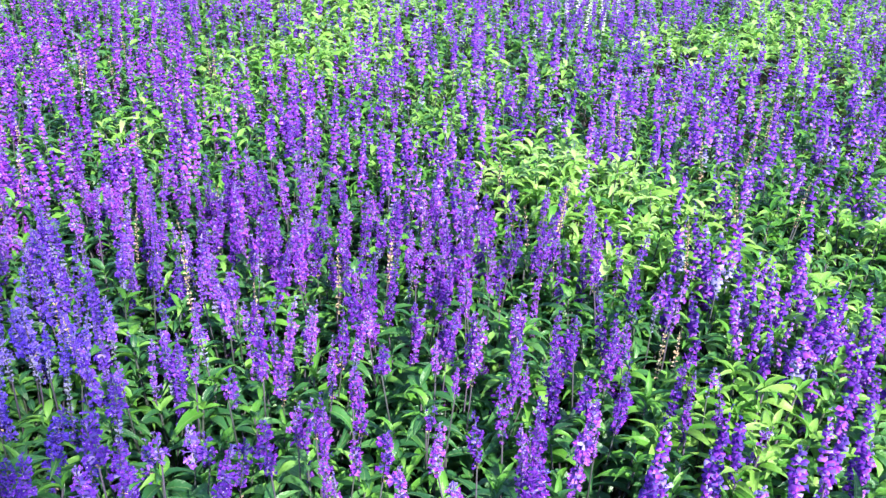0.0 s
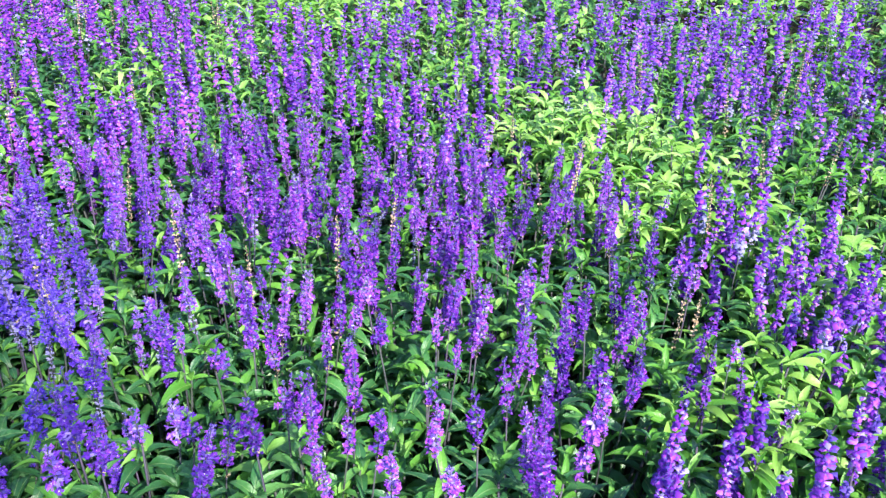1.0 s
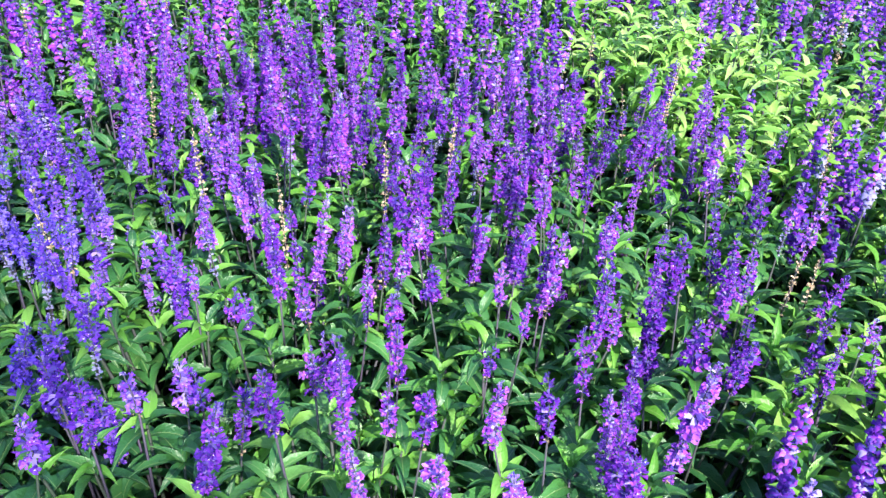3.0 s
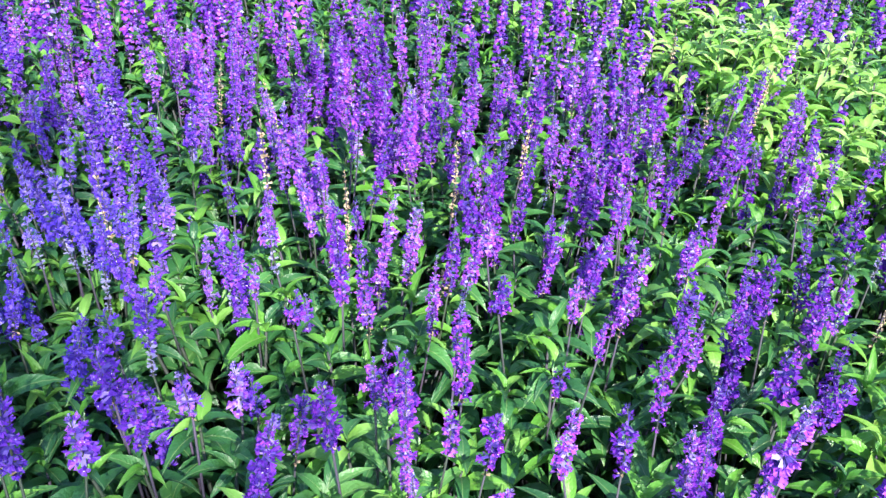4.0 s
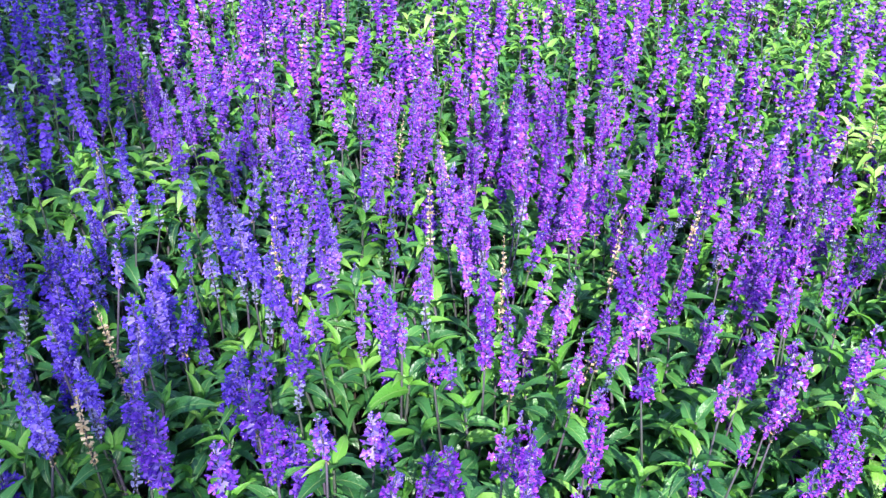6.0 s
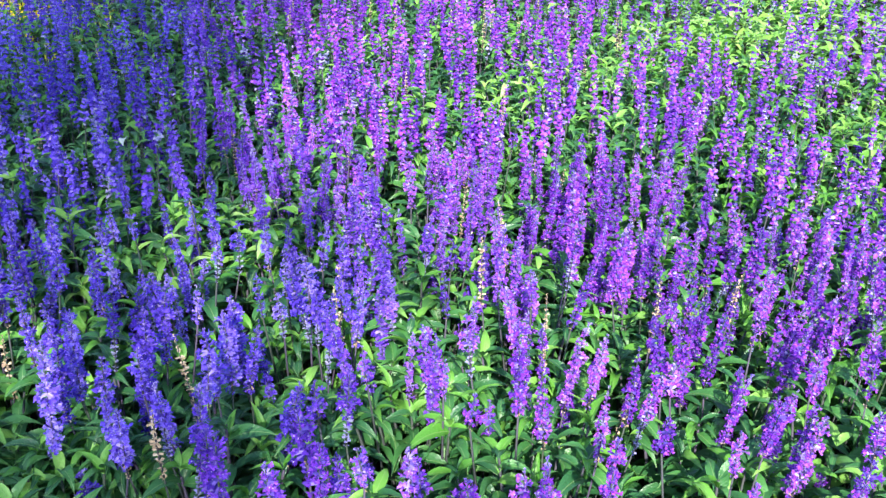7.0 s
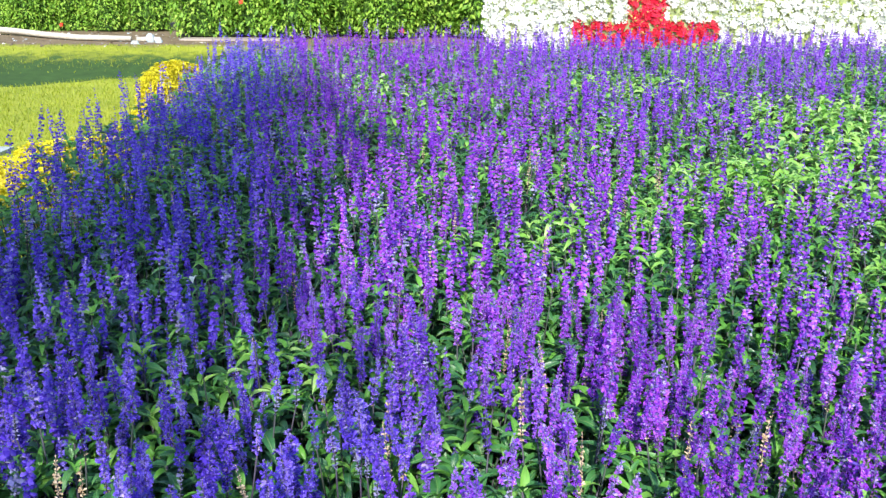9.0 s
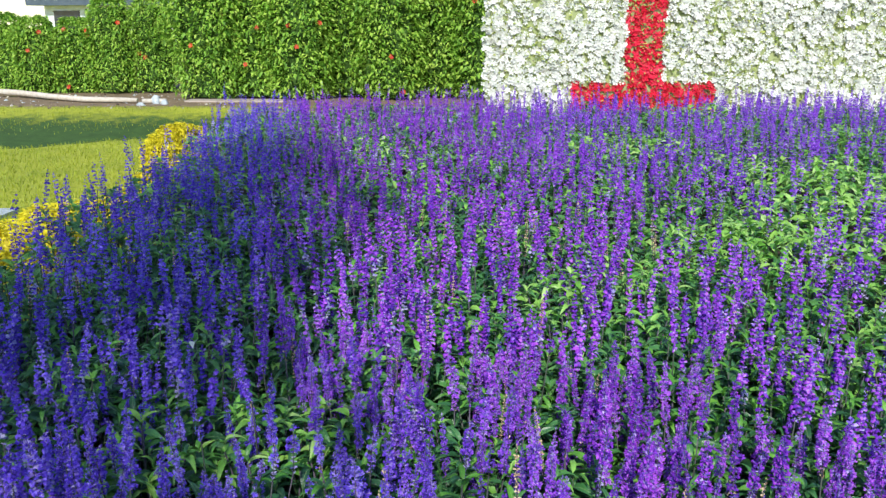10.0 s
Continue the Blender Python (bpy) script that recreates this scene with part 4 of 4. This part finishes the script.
def rosette(petals, radius, cup):
    """An open flower facing z: a ring of broad petals round a sunken throat."""
    v, f = [(0, 0, 0)], []
    for k in range(petals):
        a, b, c = (6.283 * (k + q) / petals for q in (0, 0.5, 1))
        i = len(v)
        v += [(radius * .9 * math.cos(a + .15), radius * .9 * math.sin(a + .15), cup), (radius * 1.08 * math.cos(b), radius * 1.08 * math.sin(b), cup * .7), (radius * .9 * math.cos(c - .15), radius * .9 * math.sin(c - .15), cup)]
        f += [(0, i, i + 1), (0, i + 1, i + 2)]
    return np.array(v), np.array(f)


fv, ff = rosette(5, 0.046, 0.03)
FLOWER_MESH = tri_mesh("flower", fv, ff, [M_HIB])


def at(d, s, z=0.0):
    p = Vector((0.3, 0.35, 0)) + VIEW * d + SIDE * s
    return (p.x, p.y, z)


FACE = math.atan2(SIDE.y, SIDE.x)


NEAR_BLOOMS = [(-3.9, 1.56), (-3.35, 1.31), (-2.63, 1.0), (-2.16, 0.44), (-1.0, 0.83), (-0.8, 0.18), (-4.55, 1.0), (-3.59, 0.66), (-2.76, 1.36), (0.68, 1.77), (-2.3, 1.4)]
FAR_BLOOMS = [(-6.42, 1.36), (-6.1, 0.82), (-5.97, 0.74), (-6.99, 1.21), (-8.07, 1.25), (-8.28, 0.88), (-7.68, 1.3), (-7.68, 0.15), (-7.23, 1.19)]


def blooms(spots, s, width, height, square):
    """The flowers that sit on the shrub at s, as angle and height share on its outline."""
    out = []
    for a, z in spots:
        if abs(a - s) <= width * 0.32:
            cx = max(-0.95, min(0.95, (a - s) / (width * 0.48)))
            out.append((-math.acos(math.copysign(abs(cx) ** (1 + square), cx)), z / height))
    return out


def build_hedges():
    """The near hibiscus hedge runs up to the flower wall; the far one stands behind the lawn."""
    for k in range(7):
        s, h = -4.42 + k * 0.86, 3.0 + rng.uniform(-.15, .15)
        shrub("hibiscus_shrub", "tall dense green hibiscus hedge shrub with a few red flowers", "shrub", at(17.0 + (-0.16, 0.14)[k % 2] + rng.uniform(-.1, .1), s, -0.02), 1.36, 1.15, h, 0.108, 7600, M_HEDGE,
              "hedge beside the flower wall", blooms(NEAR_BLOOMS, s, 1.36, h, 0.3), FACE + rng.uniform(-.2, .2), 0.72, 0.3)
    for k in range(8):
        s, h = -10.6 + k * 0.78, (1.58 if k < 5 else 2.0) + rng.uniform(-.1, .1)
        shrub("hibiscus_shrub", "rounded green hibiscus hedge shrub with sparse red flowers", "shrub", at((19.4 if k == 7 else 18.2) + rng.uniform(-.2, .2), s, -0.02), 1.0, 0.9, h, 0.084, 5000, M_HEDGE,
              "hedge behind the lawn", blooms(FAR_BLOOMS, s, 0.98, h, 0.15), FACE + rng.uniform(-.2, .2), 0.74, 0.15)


def build_golden_border():
    """Clipped golden shrubs along the lawn side of the bed."""
    spots = ((-4.28, 2.45, .44, .26), (-4.56, 2.83, .54, .32), (-4.86, 3.2, .52, .32), (-5.12, 3.6, .44, .26), (-5.45, 4.0, .34, .16), (-5.75, 4.4, .32, .16),
             (-6.12, 4.85, .32, .24), (-6.42, 5.2, .46, .46), (-6.68, 5.52, .5, .50), (-6.9, 5.85, .42, .42))
    for x, y, w, h in spots:
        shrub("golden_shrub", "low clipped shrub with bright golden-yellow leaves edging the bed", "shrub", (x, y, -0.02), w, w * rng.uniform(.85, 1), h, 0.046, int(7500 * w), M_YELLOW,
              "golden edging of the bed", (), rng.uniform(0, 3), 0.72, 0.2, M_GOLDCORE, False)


def build_flower_wall():
    """A standing panel planted with white petunias, with a red cross foot picked out in them."""
    W, H, d0, s0 = 8.2, 3.0, 12.6, 0.62
    o = Vector(at(d0, s0))
    root = thing("flower_wall", "standing wall planted with white petunias and a red inverted T shape", "flower wall", o, kind="structure")
    root.rotation_euler = (0, 0, FACE)
    v, f = box(0, W, 0.05, 0.45, 0, H)
    child("panel", mesh_of("panel", v, f, [M_PANEL]), root)
    wv, wf = rosette(5, 0.042, 0.016)
    n = 13000
    x, z = rng.uniform(-0.05, W, n), rng.uniform(0, H, n)
    yy = np.array([0.05 + 0.05 * noise.noise((a * 1.5, 0, b * 1.5)) for a, b in zip(x, z)])
    patch = np.array([0.45 * noise.noise((a * 2.3, 3.0, b * 2.3)) + 0.8 * noise.noise((a * 9, 9.0, b * 5)) for a, b in zip(x, z)])
    red = ((abs(x - 2.24) < 0.27) & (z > 0.25)) | ((abs(x - 2.24) < 1.0) & (z < 0.58) & (z > 0.02))
    thin = (patch > 0.20) & (rng.random(n) < 0.75) & ~red
    face = frames_to_rot(rng.normal(-1.57, 0.45, n), rng.normal(0.15, 0.4, n), rng.uniform(0, 6.28, n))
    face = np.stack([face[:, :, 1], face[:, :, 2], face[:, :, 0]], -1)
    pos = np.stack([x, yy - rng.uniform(0.0, 0.05, n), z], -1)
    for name, sel, mat, label in (("white_petunias", ~red & ~thin, M_PETUNIA, "massed white petunia flowers"), ("red_petunias", red, M_RED, "red flowers forming an inverted T")):
        fv, ff = scatter(wv, wf, face[sel], rng.uniform(0.8, 1.25, sel.sum()), pos[sel])
        child(name, tri_mesh(name, fv, ff, [mat]), root, None, label)["kind"] = "stuff"
    n = 9500
    x, z = rng.uniform(-0.05, W, n), rng.uniform(0, H, n)
    rot = frames_to_rot(rng.normal(-1.57, 0.8, n), rng.uniform(-0.6, 0.8, n), rng.uniform(-1, 1, n))
    tv, tf = leaf_template(1, 0.5, 0.3, 0.3, 1)
    v, f = scatter(tv, tf, rot, rng.uniform(0.04, 0.07, n), np.stack([x, np.full(n, 0.05) - rng.uniform(0, 0.05, n), z], -1))
    child("petunia_leaves", tri_mesh("petunia_leaves", v, f, [M_WALLLEAF]), root)["kind"] = "stuff"


def build_edging():
    """A pale round timber laid along the far lawn edge, with paving and stone beside it."""
    pts = [at(17.5, -10.8, .10), at(17.4, -9.2, .10), at(17.0, -8.2, .09), at(16.3, -7.2, .07), at(15.9, -6.5, .06), at(15.8, -5.5, .05)]
    v, f = tube(pts, [0.058, 0.058, 0.055, 0.052, 0.05, 0.045], 10)
    ob = new("timber_edging", tri_mesh("timber_edging", v, f, [M_LOG], None, True))
    tagged(ob, "long pale weathered round timber laid along the lawn edge", "timber edging")
    v, f = tube([at(15.75, -5.38, .04), at(15.7, -4.95, .05)], [0.045, 0.042], 10)
    tagged(new("timber_edging", tri_mesh("timber_edging", v, f, [M_LOG], None, True)), "short pale weathered round timber on bare earth", "timber edging")


def lump(seed, sx, sy, sz):
    """An uneven stone."""
    bm = bmesh.new()
    bmesh.ops.create_icosphere(bm, subdivisions=2, radius=1)
    for v in bm.verts:
        k = 1 + 0.35 * noise.noise(v.co * 1.4 + Vector((seed, 0, 0)))
        v.co = Vector((v.co.x * sx * k, v.co.y * sy * k, max(-0.3, v.co.z * k) * sz + sz * 0.28))
    me = bpy.data.meshes.new("stone")
    bm.to_mesh(me)
    bm.free()
    me.materials.append(M_STONE)
    return me


def build_stones_and_paving():
    for k, (d, s, a, c, h) in enumerate(((15.7, -5.12, .09, .07, .13), (15.6, -4.95, .08, .06, .07), (15.4, -5.3, .09, .06, .05), (16.4, -8.4, .09, .08, .06), (16.0, -6.2, .08, .07, .05))):
        ob = new("stone", lump(k * 3.1, a, c, h))
        ob.location = at(d, s, ground_height(*at(d, s)[:2]) - 0.01)
        tagged(ob, "pale bluish-white stone on bare earth beside the timber", "stone", "stones by the timber edging")
    path = thing("paving_path", "strip of pale pinkish paving slabs behind the flower bed", "path", at(15.95, -4.7, 0), kind="structure")
    path.rotation_euler = (0, 0, FACE)
    v, f = box(0.005, 0.595, 0.005, 0.395, -0.03, 0.03)
    slab = mesh_of("slab", v, f, [M_PAVE])
    for k in range(3):
        child("slab", slab, path, pose(k * 0.6, rng.uniform(-.01, .01), rng.uniform(-.004, .004)))
    n = 420
    d, s = rng.uniform(14.9, 17.6, n), rng.uniform(-10.5, -3.4, n)
    pts = np.array([at(a, b) for a, b in zip(d, s)])
    pts[:, 2] = [ground_height(x, y) + 0.004 for x, y, _ in pts]
    tv = np.array([(-1, -.7, 0), (.8, -.9, 0), (1, .6, 0), (-.6, .9, 0), (.1, 0, .75)])
    tf = np.array([(0, 1, 4), (1, 2, 4), (2, 3, 4), (3, 0, 4)])
    rot = frames_to_rot(rng.uniform(0, 6.28, n), rng.normal(0, .2, n), rng.normal(0, .2, n))
    v, f = scatter(tv, tf, rot, 0.010 + 0.026 * rng.random(n) ** 3, pts)
    litter = new("gravel_and_clods", tri_mesh("gravel_and_clods", v, f, [M_STONE, M_BARK, M_LOG], np.repeat(rng.choice(3, n, p=[.25, .5, .25]), 4)))
    tagged(litter, "small clods, chips and pale gravel strewn over bare earth", "gravel", kind="stuff")
    v, f = box(-0.16, 0.16, -0.16, 0.16, -0.03, 0.025)
    ob = new("paving_slab", mesh_of("paving_slab", v, f, [M_STONE]))
    ob.location, ob.rotation_euler = (-6.35, 3.5, 0), (0, 0, 0.6)
    tagged(ob, "grey concrete slab lying flat in the lawn", "paving slab")


# ---- trees and distance ----
def build_shade_tree():
    """A tall columnar tree added out of view behind the walk; its shadow falls in a strip along the lawn side of the
    bed.
    """
    base = Vector((3.87, -7.67, 0))
    root = thing("added_shade_tree", "unseen tall columnar evergreen tree, added to shade the bed", "tree", base)
    tv, tf = tube([(0, 0, -0.1), (0.03, 0, 3), (0, 0.02, 8), (0, 0, 11.2)], [0.16, 0.13, 0.08, 0.02], 8)
    child("trunk", tri_mesh("trunk", tv, tf, [M_BARK], None, True), root)
    n = 3900
    z = 6.3 + 5.4 * rng.random(n) ** 0.8
    z = np.where((z < 8.3) & (rng.random(n) < 0.45), z + 2.0, z)
    z = np.where((z > 10.1) & (rng.random(n) < 0.62), z - 3.0 * rng.random(n), z)
    a = rng.uniform(0, 6.28, n)
    rad = (0.95 + 0.18 * np.clip((8.7 - z) / 0.8, 0, 1)) * np.clip((11.9 - z) / 1.6, 0.15, 1) ** 0.6 * np.clip((z - 5.9) / 1.0, 0.4, 1) * rng.random(n) ** 0.55
    rad = rad * (1 + 0.16 * np.sin(z * 3.1 + a * 2) + 0.08 * np.sin(z * 7.7 + a * 3))
    pos = np.stack([rad * np.cos(a), rad * np.sin(a), z], -1)
    low = 190                                   # a low bough added on one side to shade the bed's near corner
    reach = rng.normal(0.98, 0.17, low)
    bough = np.stack([0.835 * reach + rng.normal(0, .12, low), 0.55 * reach + rng.normal(0, .12, low), rng.uniform(7.1, 7.95, low)], -1)
    pos, a, n = np.concatenate([pos, bough]), np.concatenate([a, rng.uniform(0, 6.28, low)]), n + low
    rot = frames_to_rot(a + rng.normal(0, .6, n), rng.uniform(-0.2, 1.2, n), rng.uniform(-1, 1, n))
    tv, tf = leaf_template(1, 0.5, 0.2, 0.3, 1)
    v, f = scatter(tv, tf, rot, rng.uniform(0.10, 0.18, n), pos)
    child("crown", tri_mesh("crown", v, f, [M_HEDGE]), root)
    sv, sf = tube([(0, 0, 6.6), (0.45, 0.30, 7.2), (0.95, 0.63, 7.6)], [0.05, 0.03, 0.01], 6)
    child("limb", tri_mesh("limb", sv, sf, [M_BARK]), root)
    for k in range(14):
        zz, aa = 6.0 + k * 0.36, k * 2.4
        sv, sf = tube([(0, 0, zz), (0.4 * math.cos(aa), 0.4 * math.sin(aa), zz + 0.4)], [0.03, 0.008], 5)
        child("limb", tri_mesh("limb", sv, sf, [M_BARK]), root)


def build_building():
    """A low building far behind the hedge."""
    o = at(62, -20.0)
    root = thing("building", "low pale building with a blue-grey flat metal roof", "building", o)
    root.rotation_euler = (0, 0, FACE - 0.3)
    v, f = box(-9, 9, 0, 8, 0, 2.45)
    child("wall", mesh_of("wall", v, f, [M_BUILD]), root)
    v, f = box(-9.8, 9.8, -0.9, 8.8, 2.45, 2.85)
    child("roof", mesh_of("roof", v, f, [M_ROOF]), root)
    for k in range(6):
        v, f = box(-8.2 + k * 2.9, -6.0 + k * 2.9, -0.05, 0.02, 0.9, 2.1)
        win = child("window", mesh_of("window", v, f, [M_GLASS]), root)
        v, f = box(-8.3 + k * 2.9, -5.9 + k * 2.9, -0.12, 0.0, 0.8, 0.9)
        child("sill", mesh_of("sill", v, f, [M_BUILD]), win)


build_ground()
build_flower_wall()
build_hedges()
build_golden_border()
build_edging()
build_stones_and_paving()
build_shade_tree()
build_building()
build_grass()
for i in range(min(SINGLE_PLANT, len(plants))):
    build_plant(i)
build_far_bed()
